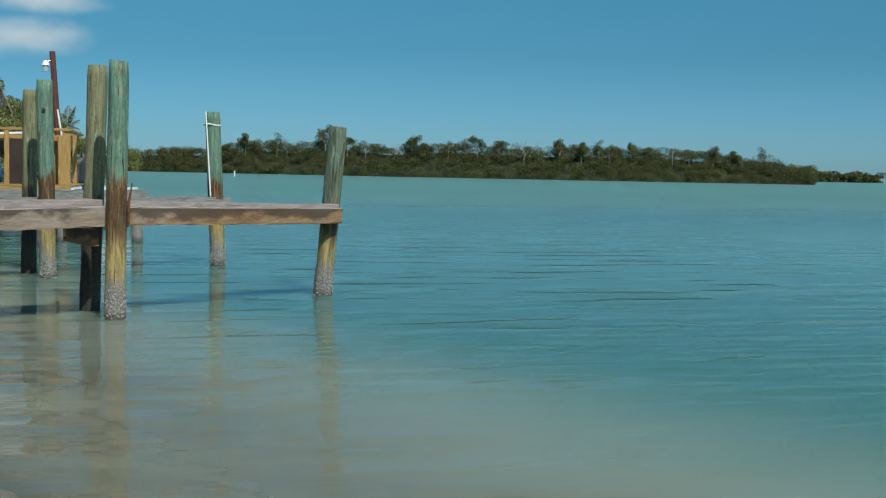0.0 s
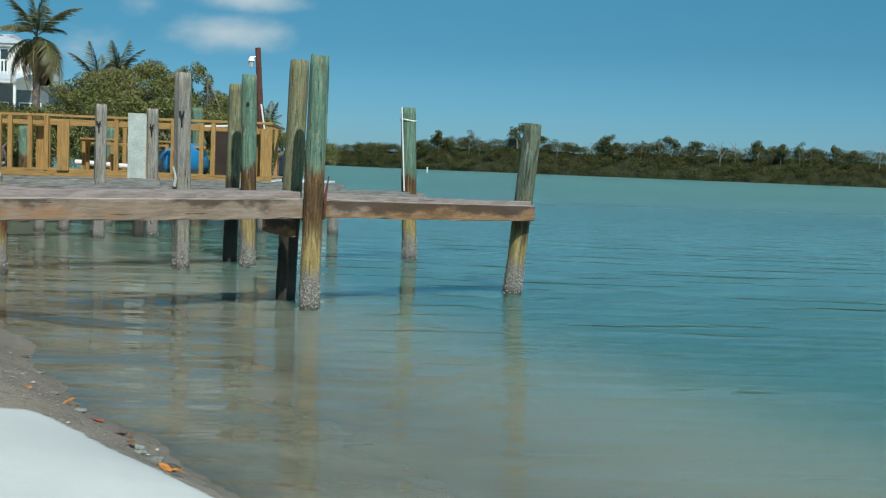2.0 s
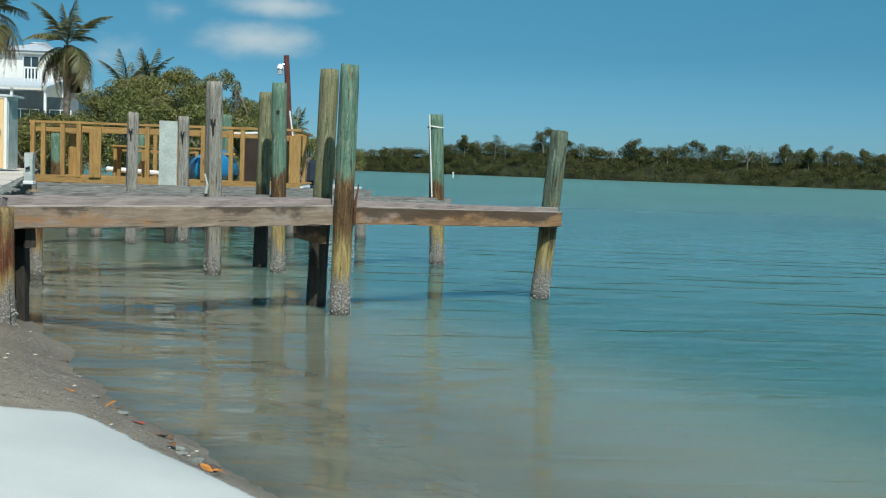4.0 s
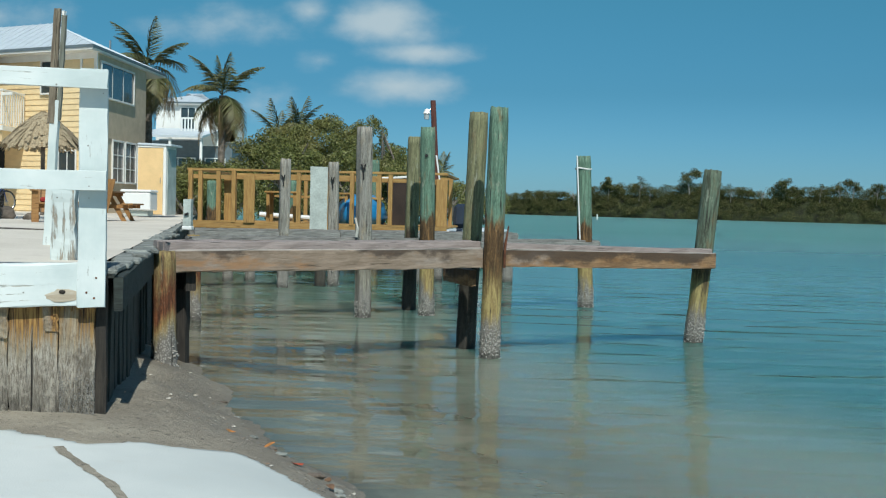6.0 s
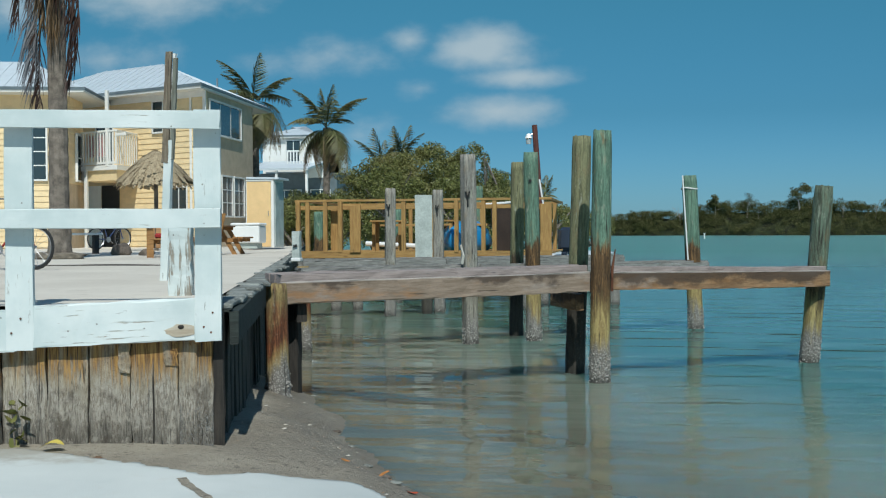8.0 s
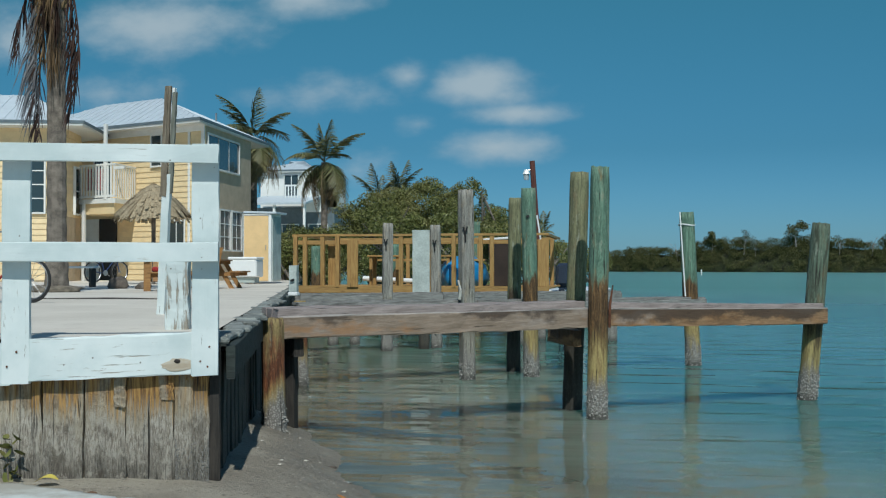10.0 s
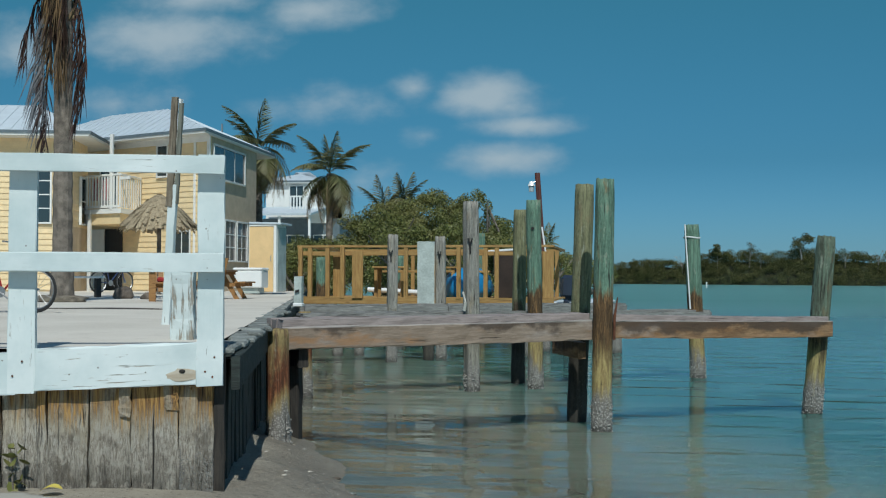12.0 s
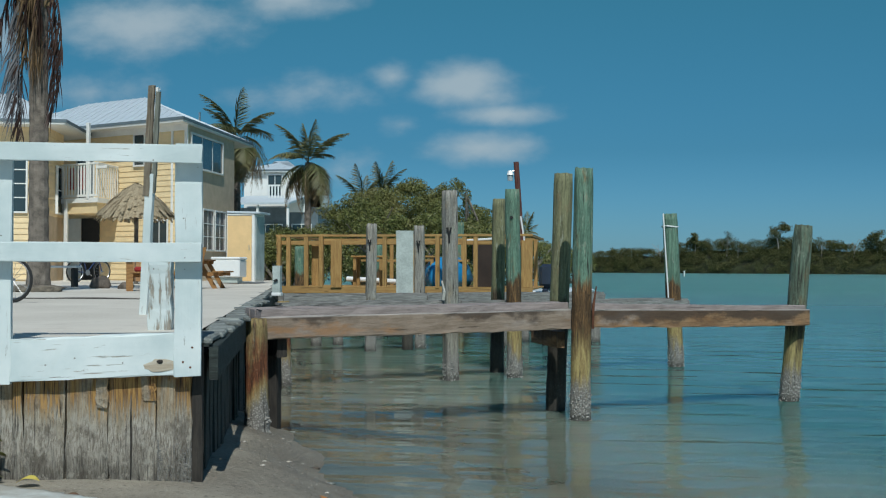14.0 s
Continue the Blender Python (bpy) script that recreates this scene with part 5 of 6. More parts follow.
tagged(thicket, "added dark filler hull inside the mangrove island, coloured as inner shade", "thicket", kind="stuff")

# taller and bare trees that stand out of the island
def scraggly(seed, h, leafy_count, spread=1.0):
    """A thin tree with a few crooked limbs and a tufted crown; bare if leafy_count is 0."""
    rng = random.Random(seed)
    bm = bmesh.new()
    tips = []
    lean = rng.uniform(-0.12, 0.12)
    top = Vector((lean * h, 0, h * 0.8))
    rod(bm, (0, 0, 0), top, 0.14, 0.07, 5)
    for k in range(7):
        f = rng.uniform(0.5, 1)
        a = Vector((lean * h * f, 0, h * 0.8 * f))
        b = a + Vector((rng.uniform(-1.6, 1.6) * spread, rng.uniform(-1, 1), rng.uniform(0.5, 1.7)))
        rod(bm, a, b, 0.07, 0.03, 4)
        tips.append(b)
        for _ in range(2):
            c = b + Vector((rng.uniform(-0.7, 0.7), rng.uniform(-0.4, 0.4), rng.uniform(0.1, 0.8)))
            rod(bm, b, c, 0.035, 0.015, 3)
            tips.append(c)
    return mesh_of("trunk", bm), (leaf_cloud("crown", [((t.x, t.y, t.z), (0.85 * spread, 0.7, 0.62)) for t in tips], leafy_count, 0.17, seed) if leafy_count else None)


kinds = [scraggly(70 + k, 5.0, (0, 1300, 1700, 500, 2200, 1600)[k], (0.7, 1, 1.2, 0.9, 1.3, 1.1)[k]) for k in range(6)]
rng = random.Random(12)
SPOTS = (0.14, 0.165, 0.19, 0.235, 0.25, 0.305, 0.335, 0.36, 0.40, 0.43, 0.445, 0.475, 0.50, 0.515, 0.545, 0.58, 0.60, 0.63, 0.66, 0.685, 0.70, 0.73, 0.755, 0.79, 0.815, 0.85, 0.88, 0.92, 0.95)
for k, f in enumerate(SPOTS):
    p, h = island_line(f), island_height(f)
    trunk, crown = kinds[(k * 5 + k // 4) % 6]
    bare = crown is None
    tree = thing("bare_tree" if bare else "island_tree", "leafless bleached tree above the mangroves" if bare else "scraggly dark tree standing above the mangroves", "tree", pose(p.x, p.y + 5, max(0.0, h - 5.0 + rng.uniform(-0.6, 1.0)), 0, 0, rng.uniform(0, 360)) @ Matrix.Scale(rng.uniform(0.8, 1.32), 4), "island trees")
    part("trunk", trunk, DEAD_WOOD, tree)
    if crown:
        part("crown", crown, FAR_GREEN, tree)

# low far shores to both sides of the island
for x0, x1, y, h, seed in ((150, 420, 620, 7.0, 6), (-60, 5, 430, 4.0, 7), (-420, -60, 420, 8.0, 8)):
    rng = random.Random(seed)
    bl = [((rng.uniform(x0, x1), y + rng.uniform(0, 6), rng.uniform(0, 0.85) * h), (rng.uniform(2, 5), 2, rng.uniform(0.8, 1.6))) for _ in range(300)]
    far = part("far_shore", leaf_cloud("far_shore", bl, 16000, 0.7, seed), FAR_GREEN)
    tagged(far, "distant low wooded shore on the horizon", "shore", kind="stuff")
    # added box behind the far leaves, dark for the shade within
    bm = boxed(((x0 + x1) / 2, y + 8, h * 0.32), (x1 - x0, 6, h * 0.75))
    tagged(part("far_thicket", bm, THICKET_SHADE), "added dark filler box inside the far shore, coloured as inner shade", "thicket", kind="stuff")


# ---- shore trees behind the deck ----
def bush_tree(at, h, w, seed, count, material=MANGROVE):
    """A spreading mangrove: several bent stems and a clumped, uneven crown."""
    rng = random.Random(seed)
    tree = thing("mangrove_tree", "dense olive-green mangrove tree on the shore", "tree", pose(*at), "shore trees")
    bm, blobs = bmesh.new(), []
    for k in range(5):
        a = Vector((rng.uniform(-0.4, 0.4), rng.uniform(-0.3, 0.3), 0))
        b = a + Vector((rng.uniform(-0.3, 0.3) * w, rng.uniform(-0.2, 0.2) * w, h * rng.uniform(0.35, 0.6)))
        rod(bm, a, b, 0.09, 0.05, 6)
        c = b + Vector((rng.uniform(-0.25, 0.25) * w, rng.uniform(-0.2, 0.2) * w, h * rng.uniform(0.15, 0.35)))
        rod(bm, b, c, 0.05, 0.02, 5)
    part("trunk", bm, BARK, tree)
    for k in range(34):
        f = rng.random() ** 0.8
        r = w / 2 * math.sqrt(max(0.05, 1 - (f * 0.92) ** 2.4))
        blobs.append(((rng.uniform(-1, 1) * r, rng.uniform(-1, 1) * r * 0.7, 0.15 * h + 0.8 * h * f), (rng.uniform(0.25, 0.6) * w / 4, 0.5, rng.uniform(0.25, 0.5))))
    part("crown", leaf_cloud("crown", blobs, int(count * 1.7), 0.050, seed), material, tree)
    return tree


rng = random.Random(21)
for k, (x, y, h, w) in enumerate(((-11.2, 42, 2.2, 3.4), (-9.6, 43, 3.3, 4.0), (-13.4, 46, 2.3, 3.6), (-10.6, 47, 4.0, 4.2), (-9.0, 48, 4.3, 4.6), (-7.6, 46, 3.7, 4.2), (-6.5, 47, 4.5, 2.6), (-5.2, 49, 3.0, 3.2),
                                   (-8.2, 41, 2.6, 3.6), (-6.2, 41, 2.7, 3.4), (-4.8, 42, 1.8, 2.6), (-3.9, 50, 2.2, 2.6), (-12.4, 41, 1.9, 2.6), (-16, 52, 2.6, 4.0), (-10.2, 52, 5.0, 5.0), (-7.4, 53, 3.6, 4.6), (-4.4, 58, 2.0, 3.4), (-2.6, 62, 1.7, 3.6))):
    bush_tree((x, y, 0.7), h, w, 300 + k, int(4200 * h * w / 10) + 2000)


# ---- palms ----
def frond_mesh(length, droop, seed, dead=False):
    """A feather frond: an arched rib with two rows of hanging leaflets, along +x."""
    rng = random.Random(seed)
    verts, faces = [], []
    pts = []
    for i in range(13):
        f = i / 12
        pts.append(Vector((length * f * (1 - 0.25 * droop * f), 0, length * (0.30 * f - droop * f * f))))
    for i in range(12):
        w = 0.03 * (1 - i / 13)
        b = len(verts)
        verts += [pts[i] + Vector((0, -w, 0)), pts[i] + Vector((0, w, 0)), pts[i + 1] + Vector((0, w * 0.9, 0)), pts[i + 1] + Vector((0, -w * 0.9, 0))]
        faces.append((b, b + 1, b + 2, b + 3))
    n = 34
    for k in range(n):
        f = 0.14 + 0.86 * k / n
        i = min(11, int(f * 12))
        c = pts[i].lerp(pts[i + 1], f * 12 - i)
        along = (pts[i + 1] - pts[i]).normalized()
        ll = length * 0.30 * math.sin(3.1415 * min(1, 0.12 + 0.88 * f) ** 0.8) * rng.uniform(0.75, 1.1) + 0.1
        for side in (-1, 1):
            if dead and rng.random() < 0.25:
                continue
            hang = rng.uniform(0.25, 0.65) if not dead else rng.uniform(0.8, 1.6)
            d = (along * rng.uniform(0.45, 0.75) + Vector((0, side, 0)) * (1.0 if not dead else 0.4) + Vector((0, 0, -hang))).normalized()
            w = along * 0.026
            mid, tip = c + d * ll * 0.5, c + d * ll + Vector((0, 0, -0.12 * ll))
            b = len(verts)
            verts += [c - w * 0.6, c + w * 0.6, mid + w, tip, mid - w]
            faces.append((b, b + 1, b + 2, b + 3, b + 4))
    return raw("frond", verts, faces)


FRONDS = [frond_mesh(2.6, d, 400 + k) for k, d in enumerate((0.25, 0.45, 0.7, 0.95))]
DEAD_FRONDS = [frond_mesh(2.4, d, 410 + k, True) for k, d in enumerate((0.9, 1.15))]


def palm_trunk(h, r, seed, lean=0.0):
    """A ringed trunk, swollen at its foot."""
    verts, faces = [], []
    n, s = 44, 12
    for j in range(n + 1):
        f = j / n
        q = r * (1.25 - 0.25 * min(1, f * 6) - 0.12 * f) * (1.0 + (0.05 if j % 2 else -0.02))
        for i in range(s):
            a = 6.283 * i / s
            k = 1 + 0.07 * noise.noise((math.cos(a) * 2, math.sin(a) * 2 + seed, f * 9))
            verts.append((q * k * math.cos(a) + lean * f * f * h, q * k * math.sin(a), h * f))
        if j:
            p, m = (j - 1) * s, j * s
            faces += [(p + i, p + (i + 1) % s, m + (i + 1) % s, m + i) for i in range(s)]
    return raw("trunk", verts, faces)


def palm(at, h, r, seed, count, scale=1.0, lean=0.0, dead=0, label="tall palm with a feathery green crown"):
    rng = random.Random(seed)
    tree = thing("palm_tree", label, "palm tree", pose(*at), "palms")
    part("trunk", palm_trunk(h, r, seed, lean), BARK, tree)
    for k in range(count):
        pitch = rng.uniform(-48, 16) if k % 3 else rng.uniform(-80, -40)
        me = FRONDS[min(3, max(0, int((pitch + 85) / 24)))]
        part("frond", me, PALM_LEAF, tree, m=pose(lean * h, 0, h, 0, pitch, 360 * k / count * 2.4 + rng.uniform(-14, 14)) @ Matrix.Scale(scale * rng.uniform(0.8, 1.1), 4))
    for k in range(count // 2):
        part("frond", FRONDS[2 + k % 2], PALM_LEAF, tree, m=pose(lean * h, 0, h - 0.1, 0, rng.uniform(12, 52), 360 * k / count * 3.7 + rng.uniform(-20, 20)) @ Matrix.Scale(scale * rng.uniform(0.7, 0.95), 4))
    for k in range(dead):
        part("dead_frond", DEAD_FRONDS[k % 2], DRY_PALM, tree, "brown hanging dead frond", m=pose(lean * h, 0, h - 0.15, 0, rng.uniform(15, 50), 360 * k / dead + rng.uniform(-20, 20)) @ Matrix.Scale(scale * rng.uniform(0.8, 1.1), 4))
    return tree


palm((-16.0, 47.0, 1.0), 6.05, 0.16, 31, 14, 0.95, -0.01, 18, "palm with green crown and brown hanging fronds behind the house")
palm((-13.75, 50.0, 1.0), 5.2, 0.16, 32, 14, 0.90, 0.0, 16, "tall palm with a full crown beside the white house")
palm((-12.4, 55.0, 1.0), 3.7, 0.16, 33, 13, 0.72, 0.0, 4)
palm((-11.2, 54.0, 1.0), 3.9, 0.16, 34, 13, 0.72, 0.0, 3)
palm((-5.0, 62.0, 0.8), 2.5, 0.14, 36, 13, 0.5)

near_palm = thing("palm_tree", "near palm trunk hung with grey dead fronds", "palm tree", pose(-10.53, 19.8, BASE))
part("trunk", palm_trunk(7.6, 0.178, 41, -0.012), BARK, near_palm)
rng = random.Random(44)


def hanging_frond(start, end, bow, side, length, seed, count=46, spread=0.75):
    """A dead frond hanging by its stalk: a thin bowed rib with limp, narrow leaflets that trail to one side."""
    rng = random.Random(seed)
    a, b = Vector(start), Vector(end)
    verts, faces = [], []

    def at(f):
        return a.lerp(b, f) + Vector((bow * math.sin(3.1416 * f), 0, 0))

    for i in range(14):
        p, q, w = at(i / 14), at((i + 1) / 14), 0.022 * (1 - i / 16)
        k = len(verts)
        verts += [p + Vector((-w, 0, 0)), p + Vector((0, -w, 0)), p + Vector((w, 0, 0)), q + Vector((-w, 0, 0)), q + Vector((0, -w, 0)), q + Vector((w, 0, 0))]
        faces += [(k, k + 1, k + 4, k + 3), (k + 1, k + 2, k + 5, k + 4)]
    for i in range(count):
        f = 0.10 + 0.9 * i / count
        p = at(f)
        way = side if rng.random() < 0.82 else -side * 0.5
        out = Vector((way * spread * rng.uniform(0.5, 1.15), rng.uniform(-0.5, 0.25), -1.0)).normalized()
        n = length * (0.55 + 0.45 * math.sin(3.0 * f)) * rng.uniform(0.6, 1.1)
        w = rng.uniform(0.007, 0.016)
        mid = p + out * n * 0.5 + Vector((0, 0, 0.04 * n))
        tip = p + out * n + Vector((-way * spread * 0.12 * n, 0, -0.16 * n))
        flat_way = Vector((rng.uniform(0.5, 1), rng.uniform(-1, 1), 0)).normalized() * w
        k = len(verts)
        verts += [p - flat_way * 0.6, p + flat_way * 0.6, mid + flat_way, tip, mid - flat_way]
        faces.append((k, k + 1, k + 2, k + 3, k + 4))
    return raw("dead_frond", verts, faces)


SILVER_PALM = leafy("silvered_dead_leaflets", (0.05, 0.055, 0.065), (0.26, 0.27, 0.29), (0.14, 0.13, 0.125), 0.8)
DARK_PALM = leafy("dark_dead_leaflets", (0.025, 0.017, 0.015), (0.085, 0.055, 0.05), (0.06, 0.035, 0.025), 0.9)
GOLD_PALM = leafy("golden_dead_fibre", (0.06, 0.04, 0.022), (0.24, 0.155, 0.075), (0.13, 0.10, 0.075), 0.9)
for k, (start, end, bow, side, length, count, spread, material) in enumerate((
        ((-0.30, -0.20, 5.75), (-0.30, -0.30, 3.35), -0.10, -1, 0.95, 70, 0.50, SILVER_PALM),
        ((-0.28, -0.26, 5.45), (-0.42, -0.34, 3.20), -0.06, -1, 0.85, 60, 0.42, SILVER_PALM),
        ((-0.45, -0.10, 5.95), (-0.78, -0.18, 4.35), -0.14, -1, 0.75, 44, 0.22, DARK_PALM),
        ((-0.35, -0.22, 4.60), (-0.33, -0.30, 2.75), 0.00, -1, 0.70, 50, 0.40, DARK_PALM),
        ((-0.20, -0.26, 5.90), (-0.10, -0.34, 4.00), 0.05, 1, 0.70, 60, 0.14, GOLD_PALM),
        ((-0.30, -0.28, 6.00), (-0.22, -0.32, 4.30), 0.02, -1, 0.65, 60, 0.16, GOLD_PALM),
        ((-0.10, -0.24, 5.90), (0.02, -0.30, 4.10), 0.03, 1, 0.55, 44, 0.12, GOLD_PALM),
        ((0.12, -0.10, 5.90), (0.30, -0.16, 3.55), 0.14, -1, 0.60, 60, 0.24, DARK_PALM),
        ((0.10, -0.16, 5.20), (0.22, -0.20, 3.25), 0.10, -1, 0.65, 54, 0.22, DARK_PALM),
        ((-0.22, -0.30, 6.20), (-0.20, -0.34, 4.90), 0.00, 1, 0.70, 60, 0.20, DARK_PALM),
        ((-0.12, -0.32, 6.20), (-0.14, -0.36, 5.00), 0.02, -1, 0.60, 60, 0.20, GOLD_PALM),
        ((-0.02, -0.28, 6.20), (0.00, -0.32, 4.70), 0.02, 1, 0.60, 54, 0.16, DARK_PALM),
        ((-0.28, -0.32, 6.20), (-0.26, -0.36, 4.60), -0.02, -1, 0.60, 54, 0.16, GOLD_PALM),
        ((-0.50, 0.05, 6.00), (-0.62, 0.02, 4.90), -0.05, -1, 0.65, 36, 0.30, DARK_PALM),
        ((-0.05, 0.10, 5.90), (0.10, 0.18, 3.90), 0.08, 1, 0.70, 40, 0.20, DARK_PALM))):
    part("dead_frond", hanging_frond(start, end, bow, side, length, 440 + k, count, spread), material, near_palm, "long limp dead frond hanging down the trunk", m=pose(0.12, 0, 0.05))
for k in range(14):
    part("frond", FRONDS[k % 4], PALM_LEAF, near_palm, m=pose(-0.09, 0, 7.6, 0, rng.uniform(-60, 5), 360 * k / 14 * 2.4) @ Matrix.Scale(1.1, 4))
boots = bmesh.new()
for k in range(26):
    a, z = rng.uniform(0, 6.28), rng.uniform(5.1, 6.6)
    rod(boots, (0.13 * math.cos(a) - 0.05, 0.13 * math.sin(a), z), (0.33 * math.cos(a) - 0.05, 0.33 * math.sin(a), z + 0.28), 0.045, 0.02, 5)
part("leaf_base", boots, DRY_PALM, near_palm, "stubs of cut fronds", kind="stuff")


# ---- sign post, stub and small posts on the yard ----
sign_post = thing("paddle_post", "leaning white pole with a split weathered board on top", "post", pose(-4.17, 9.75, TOP - 0.02) @ pose(0, 0, 0, 0, 2.6, 0))
part("pole", upright(1.25, 0.07, 0.06, 501, 0.003), WHITE_Z, sign_post, "white-painted pole")
part("board", upright(0.98, 0.055, 0.035, 502, 0.005), wood("split_board_wood", (0.30, 0.26, 0.19), (0.09, 0.065, 0.045), "z"), sign_post, "split weathered brown board", m=pose(-0.022, -0.03, 1.05))
part("edge_strip", upright(1.0, 0.022, 0.045, 503, 0.002), TRIM, sign_post, "pale edge strip", m=pose(0.022, 0.005, 1.02))
part("side_board", upright(0.9, 0.036, 0.03, 504, 0.004), wood("grey_green_board_wood", (0.24, 0.26, 0.22), (0.10, 0.10, 0.08), "z"), sign_post, "grey side board", m=pose(0.036, -0.025, 1.08))
stub = part("stub_post", upright(0.575, 0.148, 0.14, 510, 0.008), PEEL_Z, m=pose(-3.00, 7.30, TOP - 0.04, 0, 0, 14))
tagged(stub, "short square post with peeling white paint", "post")
white_post = thing("cleat_post", "small white post with a dark cleat at the seawall edge", "post", pose(-5.62, 18.6, TOP - 0.08))
part("post", upright(0.50, 0.13, 0.13, 511, 0.004), GREY_PAINT, white_post)
part("cleat", rod(bmesh.new(), (-0.03, -0.15, 0.25), (0.03, -0.15, 0.27), 0.02), BLACK_RUBBER, white_post)
part("collar", boxed((0, -0.06, 0.03), (0.16, 0.16, 0.06), None, 0.01), WHITE_PLASTIC, white_post)

# fittings on the piles
def fitting(name, bm, material, pile_ob, label, smooth=False):
    """A part given in world places, hung on a pile."""
    ob = part(name, bm, material, pile_ob, label, smooth)
    ob.matrix_parent_inverse = pile_ob.matrix_basis.inverted()
    return ob


fitting("pipe", rod(bmesh.new(), (0.675, 18.42, 2.40), (0.755, 18.40, 1.08), 0.011), WHITE_PLASTIC, C, "thin white plastic pipe")
ring = bmesh.new()
for k in range(16):
    a, b = 6.283 * k / 16, 6.283 * (k + 1) / 16
    rod(ring, (0.785 + 0.125 * math.cos(a), 18.55 + 0.125 * math.sin(a), 2.20 + 0.01 * math.sin(2 * a)), (0.785 + 0.125 * math.cos(b), 18.55 + 0.125 * math.sin(b), 2.20 + 0.01 * math.sin(2 * b)), 0.012, sides=5)
fitting("rope", ring, WHITE_PLASTIC, C, "white rope tied round the pile")
fitting("spike", rod(rod(bmesh.new(), (-0.27, 11.80, 0.93), (-0.265, 11.78, 1.16), 0.014), (-0.265, 11.78, 1.16), (-0.235, 11.78, 1.36), 0.014, 0.006), RUSTY, A, "rusty iron spike")
for ob, x, y, z in ((G, -2.30, 15.59, 2.02), (H1, -4.52, 20.69, 1.98), (H2, -3.79, 21.68, 1.98)):
    hook = rod(bmesh.new(), (x, y, z - 0.14), (x, y - 0.02, z - 0.02), 0.012)
    rod(hook, (x, y - 0.02, z - 0.02), (x - 0.03, y - 0.03, z + 0.07), 0.012)
    rod(hook, (x, y - 0.02, z - 0.02), (x + 0.03, y - 0.03, z + 0.07), 0.012)
    fitting("hook", hook, BLACK_RUBBER, ob, "black forked rope hook")
tie = rod(bmesh.new(), (-2.38, 15.58, 1.10), (-2.36, 15.56, 1.22), 0.022)
rod(tie, (-2.36, 15.56, 1.22), (-2.40, 15.58, 1.36), 0.014)
fitting("rope", tie, plain("dirty_white_rope", (0.55, 0.53, 0.47), 0.95), G, "frayed pale rope end")
fitting("knot_hole", rod(bmesh.new(), (-1.50, 16.165, 2.25), (-1.50, 16.14, 2.25), 0.022), BLACK_RUBBER, D, "dark knot hole")


# ---- bicycles ----
def wheel(parent, at, r=0.33):
    tyre = bmesh.new()
    for k in range(28):
        a, b = 6.283 * k / 28, 6.283 * (k + 1) / 28
        rod(tyre, (r * math.cos(a), 0, r * math.sin(a)), (r * math.cos(b), 0, r * math.sin(b)), 0.024, sides=6)
    w = part("wheel", tyre, BLACK_RUBBER, parent, "black tyre on a spoked wheel", m=pose(*at))
    spokes = bmesh.new()
    for k in range(14):
        a = 6.283 * k / 14
        rod(spokes, (0, 0, 0), ((r - 0.03) * math.cos(a), 0, (r - 0.03) * math.sin(a)), 0.003, sides=3)
    rod(spokes, (0, -0.05, 0), (0, 0.05, 0), 0.025)
    part("spokes", spokes, STEEL, w)
    rim_bm = bmesh.new()
    for k in range(28):
        a, b = 6.283 * k / 28, 6.283 * (k + 1) / 28
        rod(rim_bm, ((r - 0.03) * math.cos(a), 0, (r - 0.03) * math.sin(a)), ((r - 0.03) * math.cos(b), 0, (r - 0.03) * math.sin(b)), 0.012, sides=4)
    part("rim", rim_bm, STEEL, w)


def bicycle(m, paint, label):
    bike = thing("bicycle", label, "bicycle", m, "bicycles")
    wheel(bike, (0.52, 0, 0.355)), wheel(bike, (-0.52, 0, 0.355))
    tube = bmesh.new()
    for a, b in (((-0.52, 0, 0.355), (-0.08, 0, 0.32)), ((-0.52, 0, 0.355), (-0.2, 0, 0.72)), ((-0.08, 0, 0.32), (-0.22, 0, 0.82)), ((-0.08, 0, 0.32), (0.36, 0, 0.78)), ((-0.2, 0, 0.66), (0.34, 0, 0.84)), ((0.52, 0, 0.355), (0.32, 0, 0.98))):
        rod(tube, a, b, 0.018)
    part("frame", tube, paint, bike)
    part("saddle", boxed((-0.24, 0, 0.90), (0.27, 0.17, 0.07), None, 0.03), BLACK_RUBBER, bike)
    bars = rod(bmesh.new(), (0.30, 0, 1.0), (0.30, 0, 1.08), 0.016)
    rod(bars, (0.30, 0, 1.08), (0.12, 0.30, 1.10), 0.014), rod(bars, (0.30, 0, 1.08), (0.12, -0.30, 1.10), 0.014)
    part("handlebar", bars, STEEL, bike)
    crank = rod(bmesh.new(), (-0.08, -0.07, 0.32), (0.06, -0.07, 0.22), 0.012)
    rod(crank, (-0.08, 0.07, 0.32), (-0.22, 0.07, 0.42), 0.012)
    rod(crank, (-0.08, -0.05, 0.32), (-0.08, -0.06, 0.32), 0.09, sides=14)
    part("crank", crank, STEEL, bike)
    return bike


RED = plain("red_enamel", (0.35, 0.02, 0.02), 0.3)
BLUE = plain("dark_blue_enamel", (0.03, 0.06, 0.16), 0.3)
bicycle(pose(-7.60, 12.93, yard_z(7, 3) - 0.012, 0, 0, -4) @ Matrix.Scale(0.78, 4), RED, "small red bicycle parked on the sandy yard")
bicycle(pose(-16.4, 34.0, yard_z(27, 8) - 0.012, 0, 0, 66), BLUE, "dark bicycle parked beside the porch")


